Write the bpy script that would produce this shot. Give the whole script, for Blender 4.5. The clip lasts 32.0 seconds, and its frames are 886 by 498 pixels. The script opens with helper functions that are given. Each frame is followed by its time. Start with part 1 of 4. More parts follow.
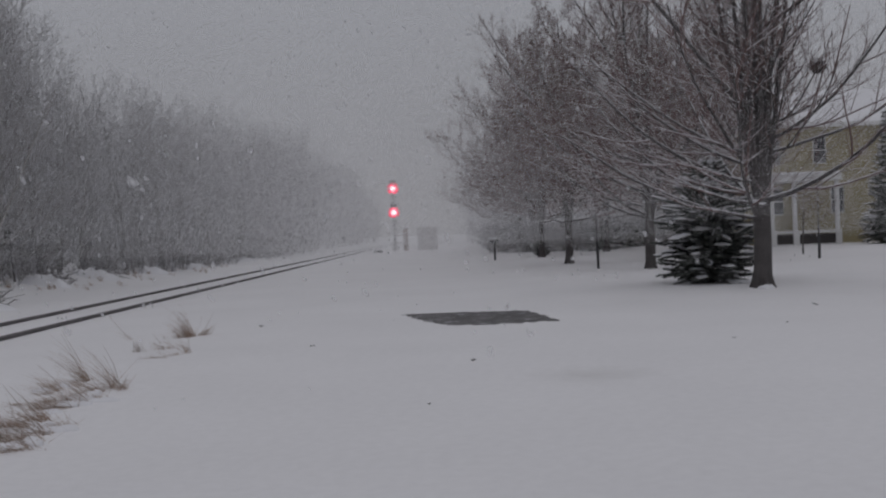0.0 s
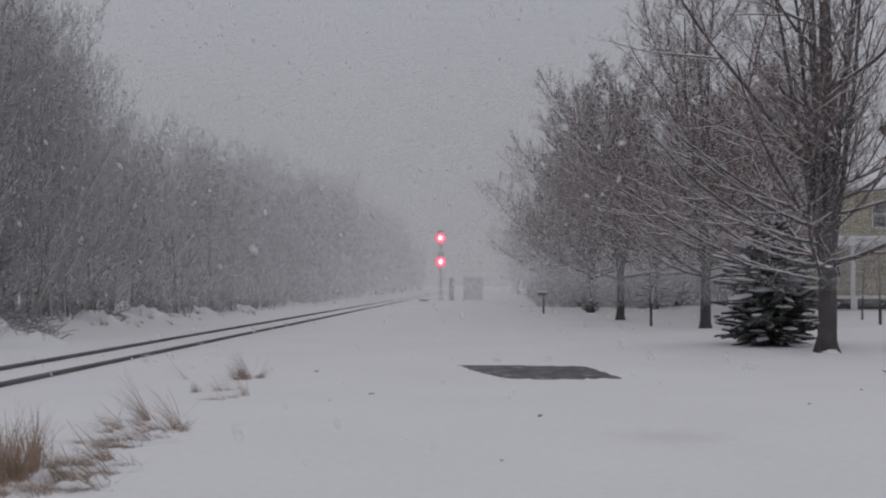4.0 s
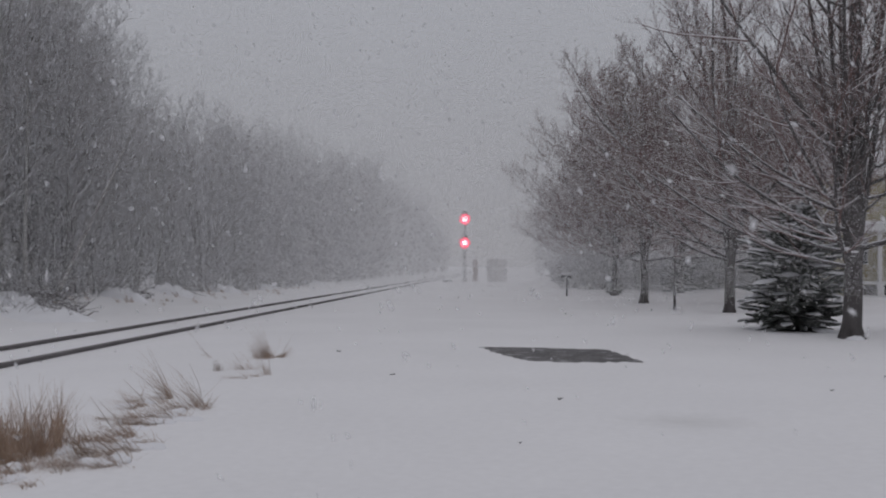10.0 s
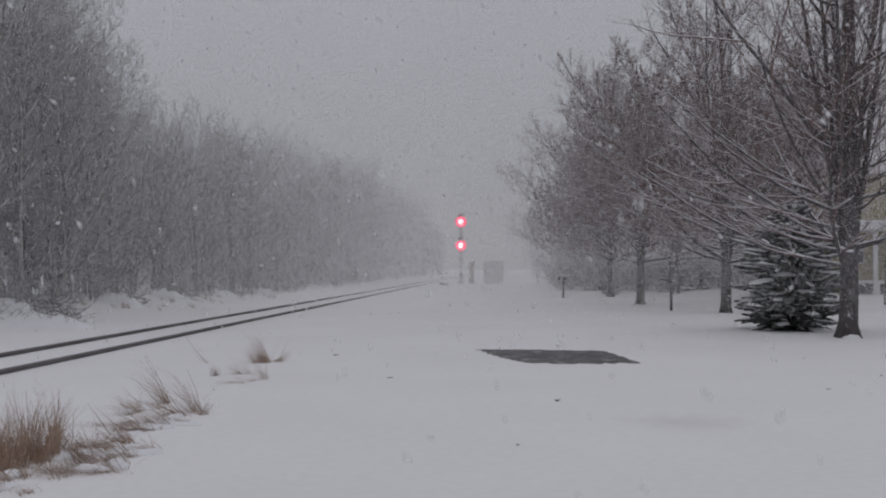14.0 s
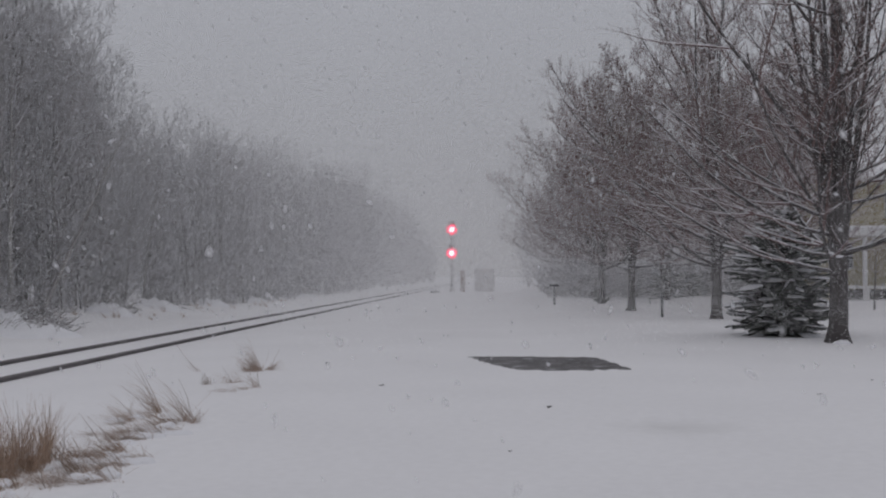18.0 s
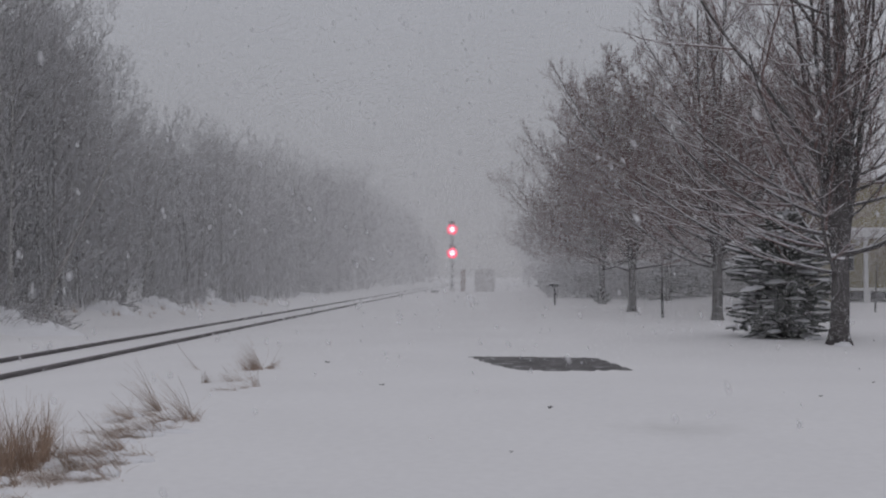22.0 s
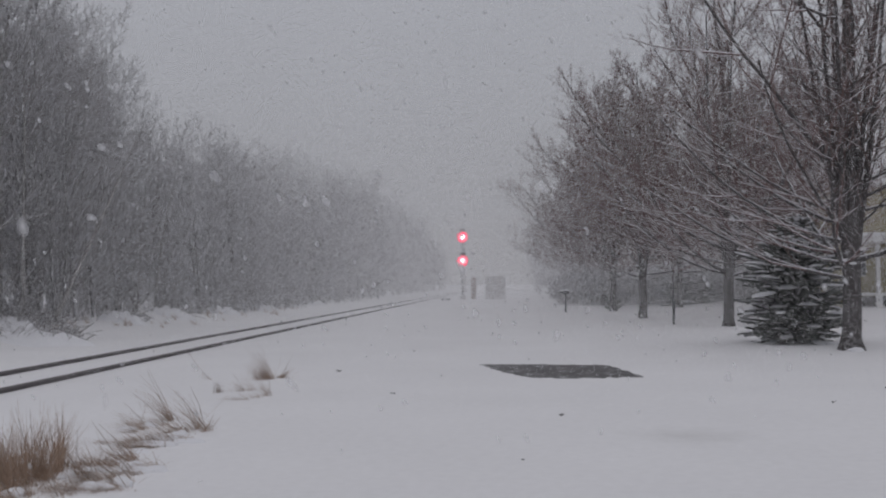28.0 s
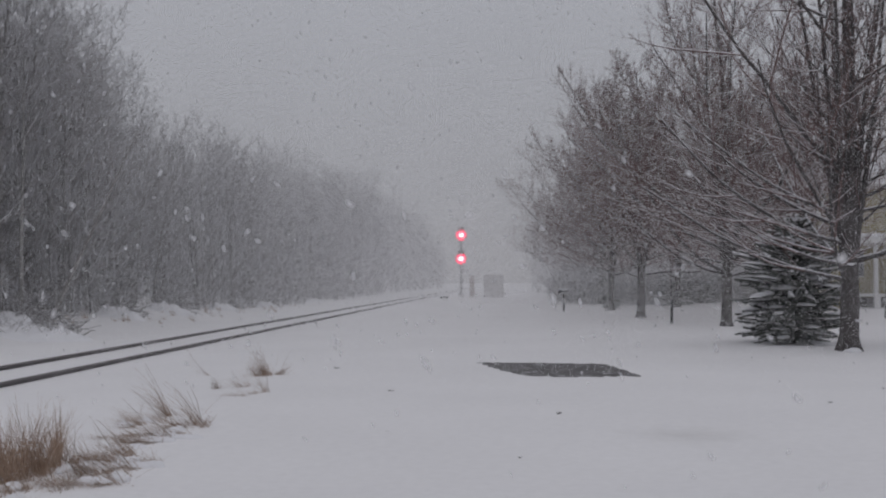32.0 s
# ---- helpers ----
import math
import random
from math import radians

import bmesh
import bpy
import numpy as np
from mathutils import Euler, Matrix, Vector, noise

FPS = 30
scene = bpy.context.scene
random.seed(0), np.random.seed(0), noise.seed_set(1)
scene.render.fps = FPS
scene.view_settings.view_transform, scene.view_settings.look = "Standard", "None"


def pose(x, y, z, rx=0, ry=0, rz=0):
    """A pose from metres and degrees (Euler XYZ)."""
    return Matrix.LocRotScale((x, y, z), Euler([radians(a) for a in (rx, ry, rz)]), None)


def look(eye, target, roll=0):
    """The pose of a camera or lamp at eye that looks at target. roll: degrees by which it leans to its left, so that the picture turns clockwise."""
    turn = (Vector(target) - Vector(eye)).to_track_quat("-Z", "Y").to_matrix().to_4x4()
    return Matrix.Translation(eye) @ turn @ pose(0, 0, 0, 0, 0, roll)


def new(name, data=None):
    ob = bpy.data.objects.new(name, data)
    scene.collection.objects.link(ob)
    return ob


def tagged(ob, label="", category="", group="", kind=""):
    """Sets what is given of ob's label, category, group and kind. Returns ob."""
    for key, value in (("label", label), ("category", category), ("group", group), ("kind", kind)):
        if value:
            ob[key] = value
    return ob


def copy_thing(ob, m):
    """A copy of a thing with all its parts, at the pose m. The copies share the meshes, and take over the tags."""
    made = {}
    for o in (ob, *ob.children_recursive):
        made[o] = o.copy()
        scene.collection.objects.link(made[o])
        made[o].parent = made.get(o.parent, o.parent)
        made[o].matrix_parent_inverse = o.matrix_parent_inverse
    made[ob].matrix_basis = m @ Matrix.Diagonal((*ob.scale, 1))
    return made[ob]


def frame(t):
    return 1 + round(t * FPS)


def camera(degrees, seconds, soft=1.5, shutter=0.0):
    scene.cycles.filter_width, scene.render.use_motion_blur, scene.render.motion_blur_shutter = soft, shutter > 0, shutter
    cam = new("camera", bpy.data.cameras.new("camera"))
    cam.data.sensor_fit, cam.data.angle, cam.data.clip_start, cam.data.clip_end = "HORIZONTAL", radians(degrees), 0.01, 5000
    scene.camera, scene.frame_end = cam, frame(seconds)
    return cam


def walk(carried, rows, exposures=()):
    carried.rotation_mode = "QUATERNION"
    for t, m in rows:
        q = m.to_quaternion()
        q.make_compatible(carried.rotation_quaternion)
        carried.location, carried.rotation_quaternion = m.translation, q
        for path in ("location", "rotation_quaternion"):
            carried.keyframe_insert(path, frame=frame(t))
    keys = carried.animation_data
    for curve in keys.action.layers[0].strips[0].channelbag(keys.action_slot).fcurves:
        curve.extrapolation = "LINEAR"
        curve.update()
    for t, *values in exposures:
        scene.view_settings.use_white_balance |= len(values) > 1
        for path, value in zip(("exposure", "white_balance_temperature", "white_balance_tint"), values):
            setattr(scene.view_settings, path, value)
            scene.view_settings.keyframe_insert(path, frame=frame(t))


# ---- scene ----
import itertools

LENS = 46.0
SECONDS = 32.0
cam = camera(LENS, SECONDS, soft=2.1, shutter=0.5)

# seconds, eye x y z, yaw to the left, pitch up, roll (degrees); the track runs along +y
PATH = [
    (0, 0.294, -0.238, 1.593, -0.283, -0.835, -2.185),
    (0.5, 0.098, -0.172, 1.575, -0.786, 0.564, -0.682),
    (1, 0.068, -0.030, 1.596, 0.402, 2.042, -0.773),
    (1.5, 0.010, -0.023, 1.592, 0.571, 2.349, -2.028),
    (2, -0.023, 0.005, 1.590, 0.381, 1.646, -0.977),
    (2.5, -0.024, -0.005, 1.591, 0.537, 1.617, -0.621),
    (3, -0.030, 0.001, 1.593, 1.068, 1.859, -0.882),
    (3.5, -0.028, 0.006, 1.592, 1.412, 1.972, 0.418),
    (4, -0.030, 0.014, 1.589, 2.045, 1.979, -0.001),
    (4.5, -0.028, 0.018, 1.591, 3.052, 1.768, 0.001),
    (6.5, 0.009, 0.014, 1.606, 3.904, 0.841, -0.433),
    (7, -0.002, 0.022, 1.603, 3.446, 1.292, -0.674),
    (7.5, 0.000, 0.024, 1.606, 3.145, 1.403, -0.970),
    (8, -0.005, 0.022, 1.600, 2.969, 1.358, -0.348),
    (8.5, 0.000, -0.003, 1.600, 3.405, 1.470, -0.831),
    (9, 0.005, -0.003, 1.607, 3.779, 1.366, -0.577),
    (9.5, 0.012, 0.006, 1.597, 3.606, 1.220, -0.160),
    (10, -0.000, 0.012, 1.602, 3.371, 0.923, 0.613),
    (10.5, -0.009, 0.031, 1.600, 3.067, 0.792, 1.040),
    (11, -0.016, 0.041, 1.601, 3.041, 0.689, 0.082),
    (11.5, -0.004, 0.017, 1.602, 3.113, 0.688, 0.248),
    (12, -0.010, 0.036, 1.600, 3.054, 0.724, 0.360),
    (12.5, -0.004, 0.027, 1.602, 3.076, 0.781, -0.185),
    (13, -0.007, 0.031, 1.596, 3.071, 0.842, 0.165),
    (13.5, -0.008, 0.031, 1.599, 3.134, 0.918, 0.160),
    (14, 0.003, 0.002, 1.603, 3.164, 1.077, 0.087),
    (14.5, -0.005, 0.017, 1.599, 3.251, 1.339, 0.065),
    (16.5, -0.004, -0.005, 1.603, 3.048, 1.275, 0.117),
    (17, 0.004, -0.006, 1.601, 2.813, 1.579, -0.632),
    (17.5, -0.004, -0.008, 1.596, 2.625, 1.734, -0.192),
    (18, 0.001, -0.014, 1.594, 2.668, 1.507, -0.203),
    (18.5, 0.005, -0.004, 1.597, 2.787, 1.350, -0.062),
    (19, 0.010, -0.009, 1.593, 3.039, 1.262, 0.045),
    (19.5, 0.011, -0.017, 1.602, 3.088, 1.080, -0.149),
    (20, 0.008, 0.012, 1.591, 2.903, 1.122, -0.577),
    (20.5, 0.004, 0.025, 1.593, 2.674, 0.991, -0.449),
    (21, -0.003, 0.024, 1.596, 2.499, 0.935, -0.455),
    (21.5, -0.003, 0.015, 1.590, 2.615, 1.273, 0.161),
    (22, -0.015, 0.030, 1.589, 2.684, 1.499, 0.105),
    (22.5, -0.013, 0.006, 1.593, 2.785, 1.768, -0.203),
    (23, -0.022, 0.032, 1.588, 2.740, 1.541, 0.213),
    (23.5, -0.024, 0.035, 1.590, 2.587, 1.420, 0.636),
    (24, -0.020, 0.032, 1.589, 2.702, 1.514, -0.638),
    (24.5, -0.016, 0.013, 1.596, 2.795, 1.820, 0.211),
    (25, -0.019, 0.016, 1.598, 3.009, 1.941, -0.597),
    (25.5, -0.012, 0.005, 1.597, 3.199, 2.122, -0.555),
    (27.5, -0.021, 0.008, 1.592, 3.100, 2.110, -0.476),
    (28, -0.011, 0.001, 1.596, 3.254, 1.927, -0.304),
    (28.5, -0.014, -0.004, 1.599, 3.349, 1.857, -0.172),
    (29, -0.019, -0.003, 1.594, 3.403, 1.877, -0.148),
    (29.5, -0.020, -0.014, 1.602, 3.342, 1.856, 0.097),
    (30, -0.013, -0.013, 1.597, 3.315, 1.913, 0.408),
    (30.5, -0.019, -0.011, 1.593, 3.229, 1.999, 0.665),
    (31, -0.009, -0.021, 1.587, 3.217, 2.037, 1.453),
    (31.5, -0.015, -0.016, 1.591, 3.190, 1.911, 0.707),
    (32, -0.011, -0.010, 1.593, 3.174, 1.818, 0.102),
]


def aim(x, y, z, yaw, pitch, roll):
    a, b = radians(yaw), radians(pitch)
    ahead = Vector((-math.sin(a) * math.cos(b), math.cos(a) * math.cos(b), math.sin(b)))
    return look((x, y, z), Vector((x, y, z)) + ahead, roll)


EXPOSURES = [(0.0, -0.27), (1.0, -0.05), (2.0, 0.02), (3.0, 0.02), (26.0, 0.01), (28.0, 0.04), (32.0, 0.04)]
walk(cam, [(r[0], aim(*r[1:])) for r in PATH], EXPOSURES)

# ---- world and sun: a heavy snow sky ----
SUN_UP, SUN_TURN = radians(35), radians(200)
world = bpy.data.worlds.new("overcast")
scene.world = world
world.use_nodes = True
wn, wl = world.node_tree.nodes, world.node_tree.links
wn.clear()
sky = wn.new("ShaderNodeTexSky")
sky.sky_type, sky.sun_disc, sky.sun_elevation, sky.sun_rotation = "NISHITA", False, SUN_UP, SUN_TURN
sky_bg = wn.new("ShaderNodeBackground")
sky_bg.inputs["Strength"].default_value = 0.1
wl.new(sky.outputs[0], sky_bg.inputs[0])
coord = wn.new("ShaderNodeTexCoord")
sep = wn.new("ShaderNodeSeparateXYZ")
wl.new(coord.outputs["Generated"], sep.inputs[0])
ramp = wn.new("ShaderNodeValToRGB")
ramp.color_ramp.elements[0].position, ramp.color_ramp.elements[0].color = 0.0, (0.300, 0.297, 0.315, 1)
ramp.color_ramp.elements[1].position, ramp.color_ramp.elements[1].color = 0.32, (0.366, 0.374, 0.41, 1)
zen = ramp.color_ramp.elements.new(1.0)
zen.color = (0.49, 0.488, 0.522, 1)
wl.new(sep.outputs["Z"], ramp.inputs[0])
cloud = wn.new("ShaderNodeTexNoise")
cloud.inputs["Scale"].default_value, cloud.inputs["Detail"].default_value = 2.2, 3
wl.new(coord.outputs["Generated"], cloud.inputs["Vector"])
cr = wn.new("ShaderNodeMapRange")
cr.inputs["To Min"].default_value, cr.inputs["To Max"].default_value = 0.92, 1.08
wl.new(cloud.outputs["Fac"], cr.inputs["Value"])
mixc = wn.new("ShaderNodeVectorMath")
mixc.operation = "SCALE"
wl.new(ramp.outputs[0], mixc.inputs[0])
wl.new(cr.outputs[0], mixc.inputs["Scale"])
deck = wn.new("ShaderNodeBackground")
deck.inputs["Strength"].default_value = 1.0
wl.new(mixc.outputs[0], deck.inputs[0])
mixs = wn.new("ShaderNodeMixShader")
mixs.inputs[0].default_value = 0.97
wl.new(sky_bg.outputs[0], mixs.inputs[1])
wl.new(deck.outputs[0], mixs.inputs[2])
wout = wn.new("ShaderNodeOutputWorld")
wl.new(mixs.outputs[0], wout.inputs[0])

sun = new("sun", bpy.data.lights.new("sun", "SUN"))
sun.data.energy, sun.data.angle, sun.data.color = 0.12, radians(60), (1.0, 0.97, 0.93)
sun.matrix_world = look((0, 0, 60), (-10, 30, 0))


# ---- materials ----
def material(name, base, rough=0.8, vary=0.25, scale=3.0, fine=40.0, bump=0.3, depth=0.01, metal=0.0, other=None, per_object=0.0, through_light=0.0):
    """Two scales of colour variation, grain relief, and an optional change from object to object."""
    m = bpy.data.materials.new(name)
    m.use_nodes = True
    n, l = m.node_tree.nodes, m.node_tree.links
    b = n["Principled BSDF"]
    b.inputs["Roughness"].default_value, b.inputs["Metallic"].default_value = rough, metal
    geo = n.new("ShaderNodeTexCoord")
    big, small = n.new("ShaderNodeTexNoise"), n.new("ShaderNodeTexNoise")
    big.inputs["Scale"].default_value, small.inputs["Scale"].default_value = scale, fine
    small.inputs["Detail"].default_value = 4
    for t in (big, small):
        l.new(geo.outputs["Object"], t.inputs["Vector"])
    add = n.new("ShaderNodeMath")
    add.operation = "ADD"
    l.new(big.outputs["Fac"], add.inputs[0])
    l.new(small.outputs["Fac"], add.inputs[1])
    r = n.new("ShaderNodeMapRange")
    r.inputs["From Min"].default_value, r.inputs["From Max"].default_value = 0.6, 1.4
    l.new(add.outputs[0], r.inputs["Value"])
    mix = n.new("ShaderNodeMix")
    mix.data_type = "RGBA"
    dark = other or tuple(c * (1 - vary) for c in base)
    mix.inputs["A"].default_value = (*dark, 1)
    mix.inputs["B"].default_value = (*[min(1, c * (1 + vary * 0.6)) for c in base], 1)
    l.new(r.outputs[0], mix.inputs["Factor"])
    out = mix.outputs["Result"]
    if per_object:
        info = n.new("ShaderNodeObjectInfo")
        pr = n.new("ShaderNodeMapRange")
        pr.inputs["To Min"].default_value, pr.inputs["To Max"].default_value = 1 - per_object, 1 + per_object
        l.new(info.outputs["Random"], pr.inputs["Value"])
        sc = n.new("ShaderNodeVectorMath")
        sc.operation = "SCALE"
        l.new(out, sc.inputs[0])
        l.new(pr.outputs[0], sc.inputs["Scale"])
        out = sc.outputs[0]
    l.new(out, b.inputs["Base Color"])
    if bump:
        bp = n.new("ShaderNodeBump")
        bp.inputs["Strength"].default_value, bp.inputs["Distance"].default_value = bump, depth
        l.new(small.outputs["Fac"], bp.inputs["Height"])
        l.new(bp.outputs[0], b.inputs["Normal"])
    if through_light:
        tr = n.new("ShaderNodeBsdfTranslucent")
        tr.inputs[0].default_value = (*base, 1)
        ms = n.new("ShaderNodeMixShader")
        ms.inputs[0].default_value = through_light
        l.new(b.outputs[0], ms.inputs[1])
        l.new(tr.outputs[0], ms.inputs[2])
        l.new(ms.outputs[0], n["Material Output"].inputs[0])
    return m


def dusted(m, snow, amount):
    """Wind-driven snow clinging to the upper sides of twigs and stems, in patches; heavy amounts also pale a thing in
    place of haze.
    """
    n, l = m.node_tree.nodes, m.node_tree.links
    b = n["Principled BSDF"]
    old = b.inputs["Base Color"].links[0].from_socket
    geo, sep, tex = n.new("ShaderNodeNewGeometry"), n.new("ShaderNodeSeparateXYZ"), n.new("ShaderNodeTexNoise")
    l.new(geo.outputs["Normal"], sep.inputs[0])
    tc = n.new("ShaderNodeTexCoord")
    l.new(tc.outputs["Object"], tex.inputs["Vector"])
    tex.inputs["Scale"].default_value, tex.inputs["Detail"].default_value = 3.5, 3
    ma = n.new("ShaderNodeMath")
    ma.operation = "MULTIPLY_ADD"
    l.new(sep.outputs["Z"], ma.inputs[0])
    ma.inputs[1].default_value = 0.35
    l.new(tex.outputs["Fac"], ma.inputs[2])
    r = n.new("ShaderNodeMapRange")
    r.inputs["From Min"].default_value, r.inputs["From Max"].default_value = 0.85 - amount, 1.05 - amount
    l.new(ma.outputs[0], r.inputs["Value"])
    mix = n.new("ShaderNodeMix")
    mix.data_type = "RGBA"
    l.new(r.outputs[0], mix.inputs["Factor"])
    l.new(old, mix.inputs["A"])
    mix.inputs["B"].default_value = (*snow, 1)
    l.new(mix.outputs["Result"], b.inputs["Base Color"])
    return m


SNOW = material("fresh_snow", (0.865, 0.857, 0.871), 0.9, 0.055, 0.3, 9.0, 0.4, 0.03)


def dark_spot(m, at, size, colour, most):
    """A soft, ragged spot where the snow's colour turns darker."""
    n, l = m.node_tree.nodes, m.node_tree.links
    b = n["Principled BSDF"]
    old = b.inputs["Base Color"].links[0].from_socket
    tc, sub, mul, ln_ = n.new("ShaderNodeTexCoord"), n.new("ShaderNodeVectorMath"), n.new("ShaderNodeVectorMath"), n.new("ShaderNodeVectorMath")
    sub.operation, mul.operation, ln_.operation = "SUBTRACT", "MULTIPLY", "LENGTH"
    l.new(tc.outputs["Object"], sub.inputs[0])
    sub.inputs[1].default_value = at
    l.new(sub.outputs[0], mul.inputs[0])
    mul.inputs[1].default_value = (1 / size[0], 1 / size[1], 0)
    l.new(mul.outputs[0], ln_.inputs[0])
    tex = n.new("ShaderNodeTexNoise")
    tex.inputs["Scale"].default_value, tex.inputs["Detail"].default_value = 3.0, 5
    l.new(tc.outputs["Object"], tex.inputs["Vector"])
    add = n.new("ShaderNodeMath")
    add.operation = "ADD"
    l.new(ln_.outputs["Value"], add.inputs[0])
    l.new(tex.outputs["Fac"], add.inputs[1])
    r = n.new("ShaderNodeMapRange")
    r.inputs["From Min"].default_value, r.inputs["From Max"].default_value = 1.5, 0.5
    r.inputs["To Max"].default_value = most
    l.new(add.outputs[0], r.inputs["Value"])
    mix = n.new("ShaderNodeMix")
    mix.data_type = "RGBA"
    l.new(r.outputs[0], mix.inputs["Factor"])
    l.new(old, mix.inputs["A"])
    mix.inputs["B"].default_value = (*colour, 1)
    l.new(mix.outputs["Result"], b.inputs["Base Color"])


dark_spot(SNOW, (1.92, 11.1, 0), (0.8, 0.9, 1), (0.42, 0.41, 0.39), 0.24)
SNOW_CAP = material("snow_cap", (0.84, 0.84, 0.87), 0.9, 0.06, 2.0, 30.0, 0.3, 0.01)
FLAKE = material("snowflake", (0.952, 0.952, 0.96), 1.0, 0.01, 1.0, 5.0, 0.0, through_light=0.5)
FLAKE.node_tree.nodes["Principled BSDF"].inputs["Specular IOR Level"].default_value = 0.0
CLUMP = material("loose_snow_clump", (0.84, 0.84, 0.86), 1.0, 0.01, 1.0, 5.0, 0.0, through_light=0.5)
cn, cl_ = CLUMP.node_tree.nodes, CLUMP.node_tree.links
# the rim fades to clear, in place of a flake's blur
feather, lacy, clear = cn.new("ShaderNodeAttribute"), cn.new("ShaderNodeMixShader"), cn.new("ShaderNodeBsdfTransparent")
feather.attribute_name = "feather"
cl_.new(feather.outputs["Fac"], lacy.inputs[0])
cl_.new(clear.outputs[0], lacy.inputs[1])
cl_.new(cn["Material Output"].inputs[0].links[0].from_socket, lacy.inputs[2])
cl_.new(lacy.outputs[0], cn["Material Output"].inputs[0])
MAPLE_BARK = material("maple_bark", (0.098, 0.089, 0.089), 0.9, 0.4, 2.0, 30.0, 0.8, 0.03)
MAPLE_TWIG = material("maple_twig", (0.19, 0.125, 0.118), 0.85, 0.3, 1.0, 12.0, 0.0)
# woodland colours and their dusting are snow plus haze put into the colour
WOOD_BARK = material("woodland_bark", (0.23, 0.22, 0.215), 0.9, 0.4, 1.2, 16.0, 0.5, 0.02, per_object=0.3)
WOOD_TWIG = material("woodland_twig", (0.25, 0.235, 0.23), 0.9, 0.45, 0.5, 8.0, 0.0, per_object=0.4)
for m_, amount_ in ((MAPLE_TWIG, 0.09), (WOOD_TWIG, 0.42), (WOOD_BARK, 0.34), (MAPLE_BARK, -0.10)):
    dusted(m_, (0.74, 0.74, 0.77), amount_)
PALE_BARK = material("pale_birch_bark", (0.34, 0.33, 0.32), 0.8, 0.5, 1.5, 9.0, 0.3, 0.01)
NEEDLE = dusted(material("spruce_needle", (0.165, 0.175, 0.162), 0.75, 0.5, 2.0, 30.0, 0.0, per_object=0.15), (0.74, 0.74, 0.77), 0.12)
STEEL = material("weathered_rail_steel", (0.175, 0.165, 0.168), 0.8, 0.45, 0.8, 18.0, 0.4, 0.004, 0.0, other=(0.11, 0.10, 0.102))
GRASS = material("dry_grass", (0.47, 0.355, 0.275), 0.85, 0.4, 4.0, 30.0, 0.0, other=(0.27, 0.19, 0.145), through_light=0.2)
GRASS_PALE = material("bleached_grass", (0.43, 0.33, 0.265), 0.85, 0.45, 4.0, 30.0, 0.0, through_light=0.2)
STALK = dusted(material("dead_weed_stalk", (0.31, 0.25, 0.21), 0.9, 0.4, 6.0, 40.0, 0.0), (0.74, 0.74, 0.77), 0.0)
BRUSH = dusted(material("deadfall_bark", (0.19, 0.175, 0.17), 0.9, 0.4, 2.0, 20.0, 0.3, 0.01), (0.74, 0.74, 0.77), 0.24)
dusted(GRASS_PALE, (0.76, 0.76, 0.78), 0.03)
dusted(GRASS, (0.76, 0.76, 0.78), -0.02)
ASPHALT = dusted(material("bare_wet_gravel", (0.135, 0.127, 0.131), 0.6, 0.7, 2.2, 14.0, 1.0, 0.05), (0.5, 0.5, 0.52), -0.07)
IRON = material("signal_paint", (0.05, 0.05, 0.054), 0.5, 0.3, 3.0, 40.0, 0.2, 0.002)
MAST = material("galvanised_mast", (0.26, 0.26, 0.265), 0.5, 0.25, 2.0, 30.0, 0.2, 0.002, 0.5)
# cabinet and post colours are paled, haze over them put into the colour
CABINET = material("grey_cabinet_paint", (0.60, 0.59, 0.59), 0.6, 0.2, 1.5, 25.0, 0.2, 0.003)
BROWN = dusted(material("brown_post_timber", (0.33, 0.26, 0.235), 0.85, 0.35, 3.0, 30.0, 0.5, 0.006), (0.74, 0.74, 0.77), 0.2)
SIDING = material("yellow_siding", (0.36, 0.315, 0.19), 0.7, 0.12, 0.8, 20.0, 0.15, 0.004)
WHITE = material("white_trim", (0.72, 0.72, 0.72), 0.6, 0.08, 1.5, 25.0, 0.1, 0.002)
DARK_TRIM = material("dark_shutter", (0.055, 0.058, 0.066), 0.6, 0.25, 2.0, 20.0, 0.2, 0.003)
LATTICE = material("shadowed_lattice", (0.06, 0.055, 0.055), 0.8, 0.3, 3.0, 30.0, 0.4, 0.004)
SHED_WALL = material("dull_board", (0.11, 0.10, 0.098), 0.85, 0.3, 1.0, 15.0, 0.4, 0.006)
GLASS = bpy.data.materials.new("window_glass")
GLASS.use_nodes = True
GLASS.node_tree.nodes["Principled BSDF"].inputs["Base Color"].default_value = (0.03, 0.033, 0.04, 1)
GLASS.node_tree.nodes["Principled BSDF"].inputs["Roughness"].default_value = 0.08
LAMP = bpy.data.materials.new("red_lens_glare")
LAMP.use_nodes = True
ln, ll = LAMP.node_tree.nodes, LAMP.node_tree.links
lc = ln.new("ShaderNodeTexCoord")
lv = ln.new("ShaderNodeVectorMath")
lv.operation = "LENGTH"
ll.new(lc.outputs["Object"], lv.inputs[0])
# the ramp paints the lamp's glare: white core, red rim fading outwards
lr = ln.new("ShaderNodeValToRGB")
lr.color_ramp.elements[0].position, lr.color_ramp.elements[0].color = 0.23, (1.0, 0.85, 0.9, 1)
lr.color_ramp.elements[1].position, lr.color_ramp.elements[1].color = 0.6, (0.22, 0.02, 0.04, 1)
mid = lr.color_ramp.elements.new(0.32)
mid.color = (1.0, 0.05, 0.13, 1)
ll.new(lv.outputs["Value"], lr.inputs[0])
lb = ln["Principled BSDF"]
ll.new(lr.outputs[0], lb.inputs["Emission Color"])
lb.inputs["Emission Strength"].default_value = 3.2
